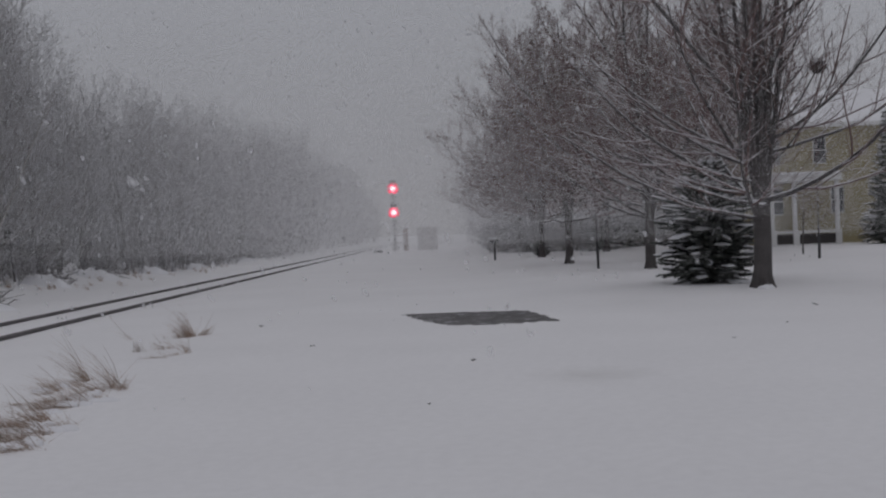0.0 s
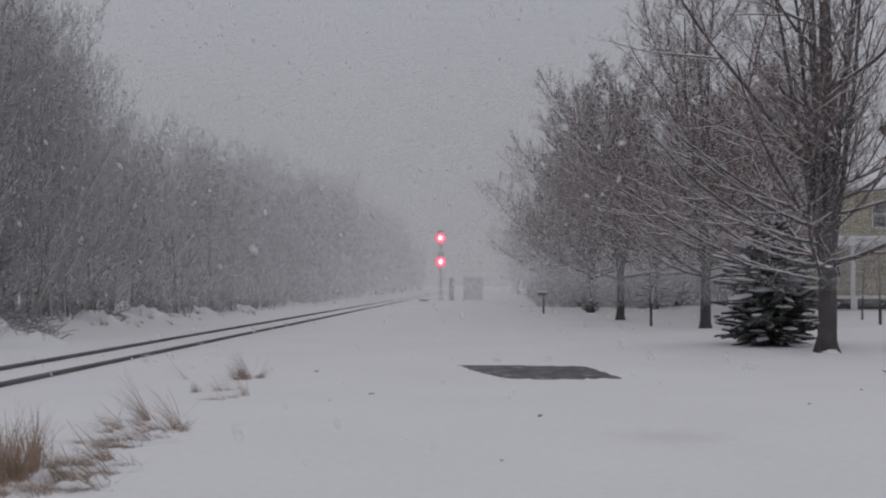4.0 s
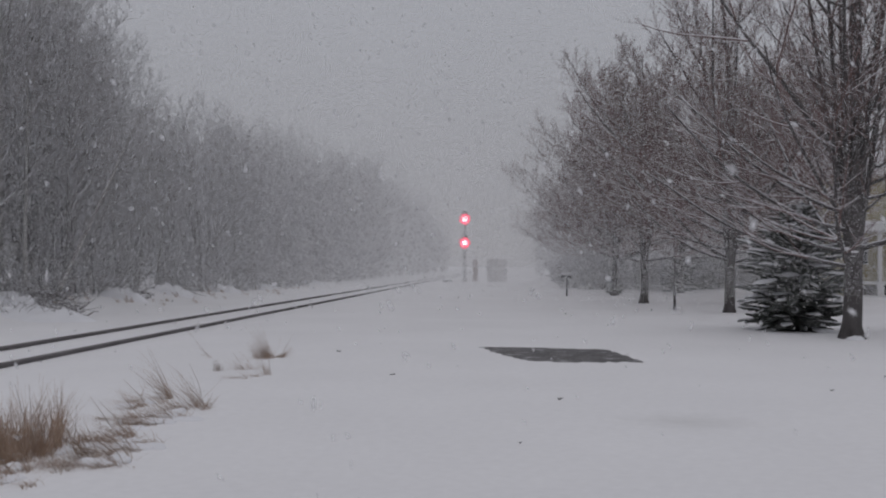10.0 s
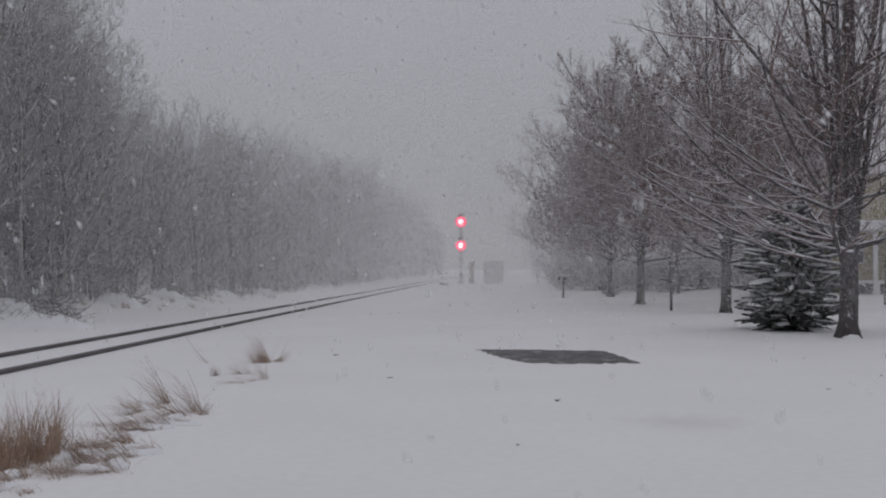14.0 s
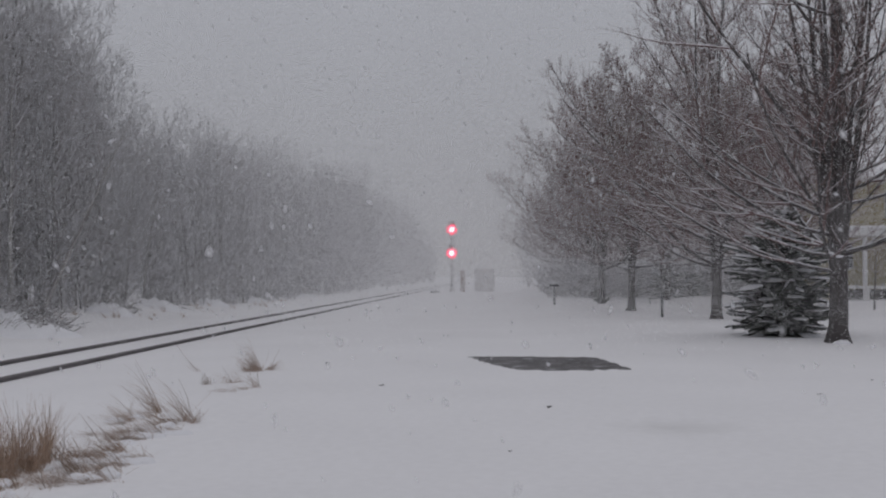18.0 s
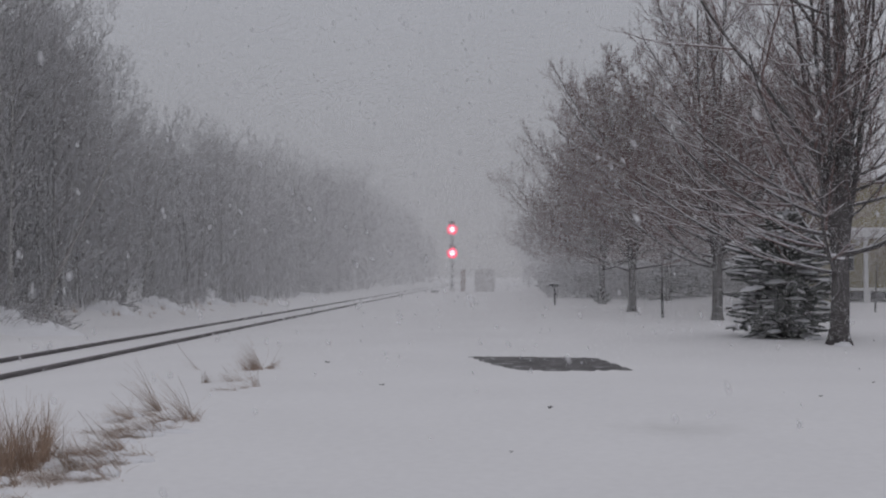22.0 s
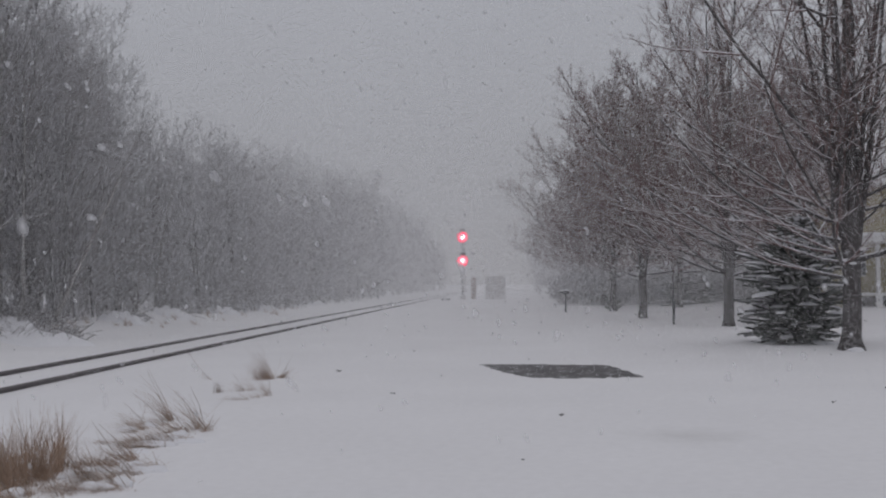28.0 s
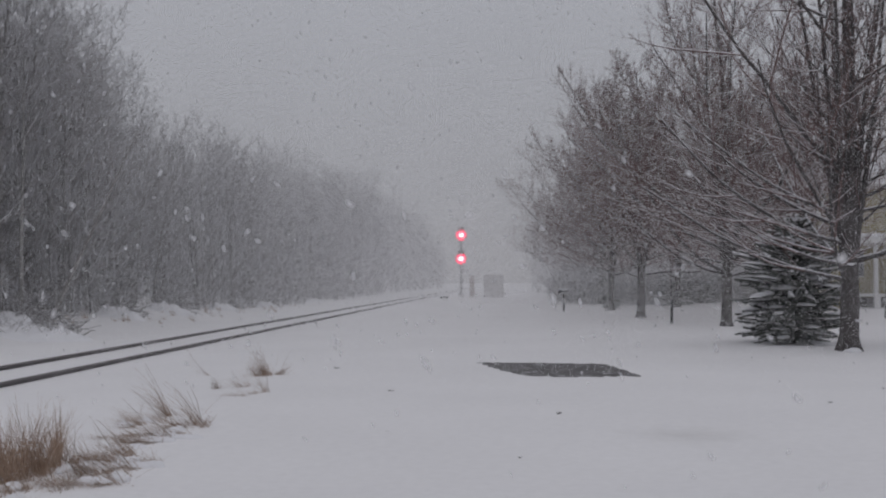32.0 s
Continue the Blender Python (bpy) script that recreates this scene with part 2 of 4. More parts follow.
lb.inputs["Base Color"].default_value = (0.3, 0.01, 0.02, 1)


# ---- mesh helpers ----
def mesh_of(name, verts, faces, mat, smooth=False):
    me = bpy.data.meshes.new(name)
    me.from_pydata([tuple(v) for v in verts], [], faces)
    me.materials.append(mat)
    if smooth:
        me.polygons.foreach_set("use_smooth", [True] * len(me.polygons))
    me.update()
    return me


def quick_mesh(name, verts, faces, mat, smooth=False):
    """Fast mesh from arrays; faces all have the same number of corners."""
    me = bpy.data.meshes.new(name)
    verts, faces = np.asarray(verts, np.float32), np.asarray(faces, np.int32)
    k = faces.shape[1]
    me.vertices.add(len(verts))
    me.vertices.foreach_set("co", verts.ravel())
    me.loops.add(faces.size)
    me.loops.foreach_set("vertex_index", faces.ravel())
    me.polygons.add(len(faces))
    me.polygons.foreach_set("loop_start", np.arange(0, faces.size, k, dtype=np.int32))
    me.materials.append(mat)
    if smooth:
        me.polygons.foreach_set("use_smooth", np.ones(len(faces), bool))
    me.update(calc_edges=True)
    return me


def bm_mesh(name, bm, mat, smooth=False):
    me = bpy.data.meshes.new(name)
    bm.to_mesh(me)
    bm.free()
    me.materials.append(mat)
    if smooth:
        me.polygons.foreach_set("use_smooth", [True] * len(me.polygons))
    return me


def thing(name, at, label, category, group="", kind="", turn=0.0):
    ob = new(name)
    ob.empty_display_size = 0.3
    ob.location, ob.rotation_euler = at, (0, 0, radians(turn))
    return tagged(ob, label, category, group, kind)


def put(name, me, parent=None, label="", at=(0, 0, 0), turn=(0, 0, 0)):
    ob = new(name, me)
    ob.parent = parent
    ob.location, ob.rotation_euler = at, [radians(a) for a in turn]
    return tagged(ob, label) if label else ob


def box(bm, x, y, z, sx, sy, sz, bevel=0.0):
    r = bmesh.ops.create_cube(bm, size=1.0, matrix=Matrix.Translation((x, y, z)) @ Matrix.Diagonal((sx, sy, sz, 1)))
    if bevel:
        es = list({e for v in r["verts"] for e in v.link_edges})
        bmesh.ops.bevel(bm, geom=es, offset=bevel, segments=2, affect="EDGES", profile=0.5)


def boxes(name, mat, *rows, bevel=0.0):
    bm = bmesh.new()
    for r in rows:
        box(bm, *r, bevel=bevel)
    return bm_mesh(name, bm, mat)


def rod(name, mat, r0, r1, length, sides=12, at=(0, 0, 0), tilt=(0, 0, 0)):
    bm = bmesh.new()
    m = Matrix.Translation(at) @ Euler([radians(a) for a in tilt]).to_matrix().to_4x4() @ Matrix.Translation((0, 0, length / 2))
    bmesh.ops.create_cone(bm, cap_ends=True, segments=sides, radius1=r0, radius2=r1, depth=length, matrix=m)
    return bm_mesh(name, bm, mat, False)


class Tubes:
    """Collects tapered tubes and turns them into one mesh, in batches of equal length."""

    def __init__(self):
        self.rows = {}

    def add(self, pts, radii, sides):
        self.rows.setdefault((len(pts), sides), []).append((pts, radii))

    def mesh(self, name, mat, smooth=True):
        vs, fs, base = [], [], 0
        for (n, k), rows in self.rows.items():
            p = np.array([r[0] for r in rows], float)
            rad = np.array([r[1] for r in rows], float)
            t = np.gradient(p, axis=1)
            t /= np.linalg.norm(t, axis=2, keepdims=True) + 1e-9
            ref = np.where(np.abs(t[..., 2:3]) > 0.9, np.array([1.0, 0, 0]), np.array([0, 0, 1.0]))
            a = np.cross(t, ref)
            a /= np.linalg.norm(a, axis=2, keepdims=True) + 1e-9
            b = np.cross(t, a)
            ang = np.arange(k) * 2 * np.pi / k
            ring = p[:, :, None] + rad[:, :, None, None] * (np.cos(ang)[None, None, :, None] * a[:, :, None] + np.sin(ang)[None, None, :, None] * b[:, :, None])
            vs.append(ring.reshape(-1, 3))
            i, j = np.meshgrid(np.arange(n - 1), np.arange(k), indexing="ij")
            q = np.stack([i * k + j, i * k + (j + 1) % k, (i + 1) * k + (j + 1) % k, (i + 1) * k + j], -1).reshape(-1, 4)
            fs.append((q[None] + (base + np.arange(len(rows)) * n * k)[:, None, None]).reshape(-1, 4))
            base += len(rows) * n * k
        return quick_mesh(name, np.concatenate(vs), np.concatenate(fs), mat, smooth)


def unit(v):
    return v / (np.linalg.norm(v) + 1e-9)


def grow(rng, out, p, d, length, r, level, cfg, snow=None, low=1.0, hull=None):
    """One branch and, from it, its side branches, kept inside a crown's hull where one is given. cfg per level: points, bend, wobble, kids, first kid, spread, child length, sides."""
    n, bend, wob, kids, first, spread, ratio, sides = cfg[level][:8]
    step = length / (n - 1)
    pts, dirs = [p], [d]
    for i in range(n - 1):
        d = unit(d + np.array([0, 0, bend / (n - 1)]) + rng.normal(0, wob, 3))
        p = p + d * step
        pts.append(p)
        dirs.append(d)
    pts = np.array(pts)
    tip = 0.35 if level else 0.12
    radii = r * (1 - (1 - tip) * np.linspace(0, 1, n))
    out[min(level, len(out) - 1)].add(pts, radii, sides)
    if snow is not None and level > 0:
        flat = abs((pts[-1] - pts[0])[2]) / length
        if flat < snow[1] and r > snow[2]:
            lift = np.zeros_like(pts)
            lift[:, 2] = radii * 0.78 + 0.004
            snow[0].add(pts + lift, radii * 0.45 + 0.004, 4)
    if level + 1 < len(cfg):
        turn = rng.uniform(0, 6.28)
        for k in range(kids):
            t = (k + rng.uniform(0, 0.9)) / kids
            t = first + (1 - first) * (t**low if level == 0 else t)
            f = t * (n - 1)
            i = min(int(f), n - 2)
            q = pts[i] + (pts[i + 1] - pts[i]) * (f - i)
            ax = dirs[i + 1]
            turn += 2.4 + rng.normal(0, 0.4)
            side = unit(np.cross(ax, [0.3, 0.2, 1.0] if abs(ax[2]) < 0.9 else [1.0, 0, 0]))
            up = np.cross(side, ax)
            a = radians(spread * (1.15 - 0.35 * t)) * rng.uniform(0.8, 1.2)
            cd = unit(ax * math.cos(a) + (side * math.cos(turn) + up * math.sin(turn)) * math.sin(a))
            if cd[2] < -0.15 and level:
                cd[2] *= -0.3
            cl = length * ratio * (1 - 0.55 * (t - first) / (1 - first + 1e-6)) * rng.uniform(0.7, 1.25)
            if hull:
                while cl > 0.25 and hull(q + unit(cd + np.array([0, 0, cfg[level + 1][1] * 0.3])) * cl) > 1:
                    cl *= 0.82
            cr = min(r * (1 - (1 - tip) * t) * 0.62, max(cl * (0.0092 if level == 0 else 0.014), 0.0045))
            grow(rng, out, q, unit(cd), cl, max(cr, cfg[level + 1][8] if len(cfg[level + 1]) > 8 else 0.004), level + 1, cfg, snow, low, hull)


# ---- the ground: one sheet of snow ----
def puddle_span(x):
    """The bare patch from its near to its far edge: a flat far side, a near side that runs out into a long tip."""
    rag = 0.16 * noise.noise((x * 2.3, 0.0, 5.0)) + 0.16 * noise.noise((x * 7.0, 0.0, 8.0))
    near = 17.85 + 2.85 * max(0.0, 1 - (x + 0.42) / 1.05) ** 1.7 + 0.35 * max(0.0, (x - 1.9) / 0.6)
    far = 20.95 - 0.25 * max(0.0, (x - 0.8) / 1.5)
    far -= 2.2 * max(0.0, (x - 1.95) / 0.42) ** 1.6
    return near + 1.5 * rag, far + 0.7 * rag


def in_puddle(x, y):
    """How far inside the bare patch a place lies, in metres."""
    if not -0.6 < x < 2.7:
        return -1.0
    near, far = puddle_span(x)
    return min(y - near, far - y, (x + 0.45) * 2, (2.4 - x) * 2)


def ground_z(x, y):
    z = 0.05 * noise.noise((x * 0.12, y * 0.1, 0.3)) + 0.02 * noise.noise((x * 0.5, y * 0.35, 4.0))
    z += 0.012 * noise.noise((x * 1.4, y * 1.0, 9.0))
    near_track = math.exp(-((x + 8.5) / 2.2) ** 2)
    z *= 1 - 0.9 * near_track
    z -= 0.065 * min(1.0, max(0.0, (2.0 - abs(x + 8.5)) / 0.8))
    if x > 8:
        z += 0.4 * min(1.0, max(0.0, (x - 9) / 9)) * min(1.0, max(0.0, (y - 20) / 25))
    if x < -12:
        z += (0.05 + 0.40 * min(1.0, max(0.0, (58 - y) / 14))) * min(1.0, max(0.0, (-12.2 - x) / 2.6)) + 0.10 * min(1.0, (-12 - x) / 2) * noise.noise((x * 0.7, y * 0.5, 2.0))
    z += 0.95 * math.exp(-((x - 5.4) / 2.6) ** 2 - ((y - 97) / 7) ** 2)
    z -= 0.05 * math.exp(-((x - 1.9) / 0.9) ** 2 - ((y - 11.6) / 0.7) ** 2)
    # the shallow bank on which the grass stands
    z += 0.04 * math.exp(-((x + 3.9) / 0.9) ** 2) * min(1, max(0, (18 - y) / 6))
    d = in_puddle(x, y)
    if d > -0.4:
        z = z * min(1, max(0, -d / 0.4)) - 0.035 * min(1, max(0, (d + 0.04) / 0.10))
    return z


def axis(spans):
    out = []
    for a, b, s in spans:
        out += list(np.arange(a, b, s))
    return out + [spans[-1][1]]


gx = axis([(-900, -200, 140), (-200, -60, 20), (-60, -18, 2.0), (-18, -2.5, 0.4), (-2.5, 4.5, 0.11), (4.5, 26, 0.7), (26, 60, 4), (60, 200, 20), (200, 900, 140)])
gy = axis([(-200, -20, 30), (-20, 4, 2), (4, 16, 0.4), (16, 23, 0.11), (23, 60, 0.7), (60, 150, 2.5), (150, 320, 17), (320, 1500, 200)])
gv = [(x, y, ground_z(x, y) if -60 < x < 60 and y < 320 else 0.0) for y in gy for x in gx]
w = len(gx)
gf = [(j * w + i, j * w + i + 1, (j + 1) * w + i + 1, (j + 1) * w + i) for j in range(len(gy) - 1) for i in range(w - 1)]
ground = new("ground", quick_mesh("ground", gv, gf, SNOW, True))
tagged(ground, "flat field of fresh undisturbed snow reaching into the haze", "snow", kind="structure")


def foot(x, y):
    """The snow's height at a place."""
    return ground_z(x, y)


# the bare wet patch in the lawn
pv, pf = [], []
for i in range(64):
    x = -0.6 + 3.3 * i / 63
    near, far = puddle_span(min(2.5, max(-0.45, x)))
    mid, half = (near + far) / 2, max(0.12, (far - near) / 2) + 0.12
    for j in range(5):
        pv.append((x, mid + half * (j / 2 - 1), -0.014))
    if i:
        pf += [((i - 1) * 5 + j, i * 5 + j, i * 5 + j + 1, (i - 1) * 5 + j + 1) for j in range(4)]
puddle = new("puddle", quick_mesh("puddle", pv, pf, ASPHALT))
tagged(puddle, "dark bare patch of wet gravel showing through the snow", "puddle")

# ---- the railway track ----
track = thing("railway_track", (0, 0, 0), "single railway track with dark steel rails nearly buried in snow", "railway track")
RAIL = [(-0.036, 0.108), (0.036, 0.108), (0.037, 0.08), (0.011, 0.065), (0.010, -0.02), (-0.010, -0.02), (-0.011, 0.065), (-0.037, 0.08)]


def rail(x):
    ys = [-40 + 3.0 * i for i in range(140)]
    vs = [(x + a, y, b - 0.092) for y in ys for a, b in RAIL]
    fs = [(j * 8 + i, j * 8 + (i + 1) % 8, (j + 1) * 8 + (i + 1) % 8, (j + 1) * 8 + i) for j in range(len(ys) - 1) for i in range(8)]
    return put("rail", quick_mesh("rail", vs, fs, STEEL), track, "dark weathered steel rail")


NEAR_RAIL, FAR_RAIL = -7.80, -9.305
for x in (NEAR_RAIL, FAR_RAIL):
    rail(x)
clump = bmesh.new()
bmesh.ops.create_icosphere(clump, subdivisions=2, radius=1.0)
for v in clump.verts:
    v.co *= 1 + 0.35 * noise.noise(v.co * 1.7)
    v.co.x, v.co.y, v.co.z = v.co.x * 0.05, v.co.y * 0.12, v.co.z * 0.03
clump = bm_mesh("snow_clump", clump, SNOW_CAP, True)
rng = np.random.default_rng(55)
for i in range(16):
    x = NEAR_RAIL if i % 2 else FAR_RAIL
    c = put("snow_clump", clump, track, "lump of snow stuck to the rail" if i == 0 else "", (x + rng.uniform(0.0, 0.06), 15 + 70 * rng.uniform(0, 1) ** 1.5, rng.uniform(-0.05, 0.05)), (0, 0, rng.uniform(-10, 10)))


# ---- trees ----
class Limbs:
    """Keeps every main limb as a tube of its own."""

    def __init__(self):
        self.each = []

    def add(self, pts, radii, sides):
        t = Tubes()
        t.add(pts, radii, sides)
        self.each.append(t)


def maple(name, seed, height, trunk_r, reach, kids, at, label, limbs=13, stems=4, fork=2.0, snow_r=0.012, turn=0.0, slim=0.46, splay=0.09, low_limbs=()):
    """A broad maple: a short trunk that splits into upright stems, wide limbs that leave it nearly level and sweep up, and a domed crown of fine rising twigs."""
    rng = np.random.default_rng(seed)
    out = [Tubes(), Limbs(), Tubes()]
    snow = Tubes()
    tw = 0.0012 + 0.00014 * at[1]
    cfg = [
        (12, 0.0, 0.022, limbs, fork / height, 68, reach / height, 10),
        (9, 0.85, 0.06, kids[0], 0.14, 44, 0.46, 6, 0.012),
        (6, 0.45, 0.08, kids[1], 0.10, 44, 0.48, 4, 0.005 + tw * 0.4),
        (3, 0.3, 0.10, kids[2], 0.1, 42, 0.55, 3, tw * 1.2),
        (2, 0.2, 0.10, 0, 0, 0, 0, 3, tw),
    ]
    waist = height * 0.46

    def hull(p):
        rise = (p[2] - waist) / (height - waist) if p[2] > waist else (waist - p[2]) / (waist - 0.6)
        return (p[0] ** 2 + p[1] ** 2) / reach**2 + abs(rise) ** 2.2

    cap = (snow, 0.68, snow_r)
    grow(rng, out, np.array([0, 0, -0.1]), np.array([0.02, 0, 1.0]), height * 0.93, trunk_r, 0, cfg, cap, 1.5, hull)
    for k in range(stems):
        a = k * 6.28 / stems + seed
        z = fork - 0.25 + 0.22 * k
        lean = 0.10 + splay * (k % 3)
        d = unit(np.array([math.cos(a) * lean, math.sin(a) * lean, 1.0]))
        c2 = [(10, 0.12, 0.025, limbs - 5, 0.12, 48, reach / height * 0.62, 8)] + cfg[1:]
        off = trunk_r * 0.55
        grow(rng, out, np.array([off * math.cos(a), off * math.sin(a), z]), d, (height * (1 - lean * 0.7) - z) * rng.uniform(0.84, 0.94), trunk_r * slim, 0, c2, cap, 1.3, hull)
    for z, way, length in low_limbs:
        # a long low limb at a given height and bearing
        a = radians(way - turn)
        e = np.array([math.cos(a), math.sin(a), 0.12])
        grow(rng, out, np.array([0, 0, z]) + e * trunk_r * 0.6, unit(e), length, 0.009 * length, 1, cfg, cap, 1.0, hull)
    for k in range(6):
        a = k * 1.05 + 0.3
        e = np.array([math.cos(a), math.sin(a), 0])
        out[0].add(np.array([e * trunk_r * 1.3 + [0, 0, -0.1], e * trunk_r * 0.88 + [0, 0, 0.12], e * trunk_r * 0.5 + [0, 0, 0.55]]), np.array([0.33, 0.36, 0.26]) * trunk_r, 6)
    t = thing(name, (at[0], at[1], foot(at[0], at[1])), label, "tree", "maples along the lawn", turn=turn)
    put("trunk", out[0].mesh("trunk", MAPLE_BARK), t, "dark furrowed trunk and upright stems")
    for each in out[1].each:
        put("limb", each.mesh("limb", MAPLE_BARK), t)
    put("crown", out[2].mesh("crown", MAPLE_TWIG), t, "fine reddish-brown bare twigs")
    tagged(put("snow", snow.mesh("snow", SNOW_CAP), t, "lines of snow lying along the branches"), kind="stuff")
    return t


big = maple("maple_tree", 5, 14.4, 0.225, 6.6, (7, 5, 2), (8.1, 24.9), "large bare maple with snow along its dark branches", 19, 8, 1.8, 0.006, 70.0, 0.33, 0.045,
            ((1.65, 183, 5.2), (2.0, 168, 4.6), (2.5, 192, 5.4), (3.2, 176, 4.8), (2.0, 12, 2.4), (3.2, -6, 4.6), (3.9, 9, 4.2)))
second = maple("maple_tree", 11, 14.0, 0.20, 7.6, (10, 7, 4), (8.2, 38.6), "bare maple with spreading limbs edged with snow", 23, 4, 2.0, 0.010, 0.0, 0.46, 0.09, ((1.9, 184, 5.6), (2.3, 172, 4.8), (2.1, 8, 3.6)))
third = maple("maple_tree", 23, 12.2, 0.19, 7.0, (12, 9, 4), (6.3, 47.6), "bare maple with a reddish-brown twiggy crown in blowing snow", 24, 4, 2.0, 0.022)
fourth = maple("maple_tree", 31, 13.2, 0.19, 7.3, (11, 9, 4), (6.4, 61.2), "bare maple paled by blowing snow", 22, 4, 2.2, 0.022)
fifth = maple("maple_tree", 37, 13.6, 0.19, 7.6, (11, 9, 3), (7.2, 76.0), "far bare tree almost lost in blowing snow", 20, 4, 2.2, 0.03)
for src, x, y, a, size in ((fifth, 8.4, 92.0, 220, 1.0), (fifth, 14.5, 57.0, 190, 0.9), (fifth, 16.5, 74.0, 75, 1.0), (fifth, 10.5, 106.0, 140, 1.1), (fifth, 11.0, 66.0, 300, 1.0), (fifth, 12.8, 47.0, 30, 0.85), (fifth, 6.7, 88.0, 10, 1.1)):
    m = pose(x, y, foot(x, y), 0, 0, a)
    c = copy_thing(src, m)
    c.matrix_basis = m @ Matrix.Diagonal((size, size, size, 1))
    tagged(c, "far bare tree almost lost in blowing snow")


def woodland_tree(seed, height, stem_r, label, bark, lean=0.0, stems=1, wide=0.30, limbs=27, low=1.0):
    rng = np.random.default_rng(seed)
    out = [Tubes(), Tubes()]
    cfg = [
        (9, 0.0, 0.03, limbs, 0.06, 52, wide, 5),
        (5, 0.45, 0.07, 8, 0.12, 46, 0.45, 3, 0.012),
        (3, 0.3, 0.09, 4, 0.1, 42, 0.5, 3, 0.011),
        (2, 0.1, 0.1, 0, 0, 0, 0, 3, 0.010),
    ]
    for k in range(stems):
        a = rng.uniform(0, 6.28)
        d = unit(np.array([math.cos(a) * 0.18 * (k > 0) + lean, math.sin(a) * 0.18 * (k > 0), 1.0]))
        grow(rng, out, np.array([0.15 * k, 0.1 * k, -0.2]), d, height * (1 - 0.15 * k), stem_r * (1 - 0.2 * k), 0, cfg, None, low)
    t = thing("woodland_tree", (0, 0, 0), label, "tree", "trees of the wood beside the track")
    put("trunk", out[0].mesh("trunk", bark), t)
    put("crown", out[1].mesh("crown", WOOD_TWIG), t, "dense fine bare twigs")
    return t


KINDS = [
    woodland_tree(101, 12.2, 0.075, "tall bare tree with a dense crown of grey-brown twigs", WOOD_BARK, 0.0, 1, 0.36, 48, 0.7),
    woodland_tree(102, 9.6, 0.06, "bare young tree with upright twigs, paled by falling snow", WOOD_BARK, 0.03),
    woodland_tree(103, 9.0, 0.055, "bare double-stemmed tree with tangled twigs", WOOD_BARK, 0.0, 2),
    woodland_tree(104, 11.4, 0.075, "bare tree with a pale birch trunk and thin twigs", PALE_BARK, 0.10),
    woodland_tree(105, 8.4, 0.05, "slim bare tree with a narrow crown", WOOD_BARK, -0.03, 2),
]
def wood_height(x, y):
    """How tall the wood stands at a place, fitted to its skyline in the camera's view: high close by, stepping down,
    then rising again far along the track; rows farther back are scaled up along the line of sight.
    """
    back = -x / 15.6
    h = np.interp(y / back, (28, 33.5, 36, 39, 41, 44, 48, 56, 68, 90, 128, 180, 300), (13.2, 12.4, 11.4, 10.5, 9.6, 8.5, 9.0, 10.2, 10.4, 12.0, 14.0, 14.0, 14.5))
    return 1.6 + (h - 1.6) * back


KIND_TALL = [max(v.co.z for c in k.children for v in c.data.vertices) for k in KINDS]
rng = np.random.default_rng(7)
spots = []
y = 24.0
while y < 215:
    for row in range(4 if y < 60 else 3 if y < 140 else 2):
        x = -15.6 - row * 2.1 + rng.normal(0, 0.5)
        spots.append((x, y + rng.uniform(-1, 1) + row * 0.4, row))
    y += (1.7 if y < 48 else 2.5) + 0.022 * (y - 24)
used = set()
for x, y, row in spots:
    k = int(rng.choice([0, 0, 0, 1, 2, 3]) if y < 44 else rng.choice([1, 2, 4, 4, 0]) if y < 85 else rng.choice(5, p=[0.3, 0.24, 0.2, 0.08, 0.18]))
    m = pose(x, y, foot(x, y) - 0.05, 0, 0, rng.uniform(0, 360))
    size = rng.choice([0.72, 0.84, 0.95, 1.06]) * rng.uniform(0.92, 1.06) * wood_height(x, y) / KIND_TALL[k]
    ob = KINDS[k] if k not in used else copy_thing(KINDS[k], m)
    used.add(k)
    ob.matrix_basis = m @ Matrix.Diagonal((size, size, size, 1))
# the last of the tall trees, where the wood steps down
for x, y, k, a in ((-15.3, 40.6, 0, 20), (-16.9, 39.2, 0, 110), (-15.4, 43.2, 0, 200), (-18.6, 42.0, 0, 290), (-15.2, 38.0, 0, 45), (-15.5, 45.6, 1, 10), (-15.3, 35.6, 0, 160)):
    m = pose(x, y, foot(x, y) - 0.05, 0, 0, a)
    size = wood_height(x, y) / KIND_TALL[k]
    copy_thing(KINDS[k], m).matrix_basis = m @ Matrix.Diagonal((size, size, size, 1))


def birch(x, y, height, lean, seed, label):
    """A thin pale trunk, bare low down, with a light crown."""
    rng = np.random.default_rng(seed)
    out = [Tubes(), Tubes()]
    cfg = [(9, 0.0, 0.015, 16, 0.38, 45, 0.28, 7), (5, 0.4, 0.07, 6, 0.12, 44, 0.45, 3, 0.012), (3, 0.3, 0.09, 0, 0, 0, 0, 3, 0.010)]
    grow(rng, out, np.array([0, 0, -0.2]), unit(np.array([lean, 0, 1.0])), height, 0.085, 0, cfg)
    t = thing("birch_tree", (x, y, foot(x, y)), label, "tree", "pale birches at the edge of the wood")
    put("trunk", out[0].mesh("trunk", PALE_BARK), t, "pale whitish trunk")
    put("crown", out[1].mesh("crown", WOOD_TWIG), t)
    return t


birch(-14.5, 32.8, 7.0, 0.46, 71, "pale birch leaning steeply at the edge of the wood")
birch(-14.5, 30.8, 8.5, 0.03, 72, "slim upright birch with a pale trunk")
birch(-15.0, 81.0, 9.0, 0.02, 73, "upright birch with a pale trunk in blowing snow")
birch(-15.0, 58.0, 8.0, -0.05, 74, "thin pale birch among darker trees")


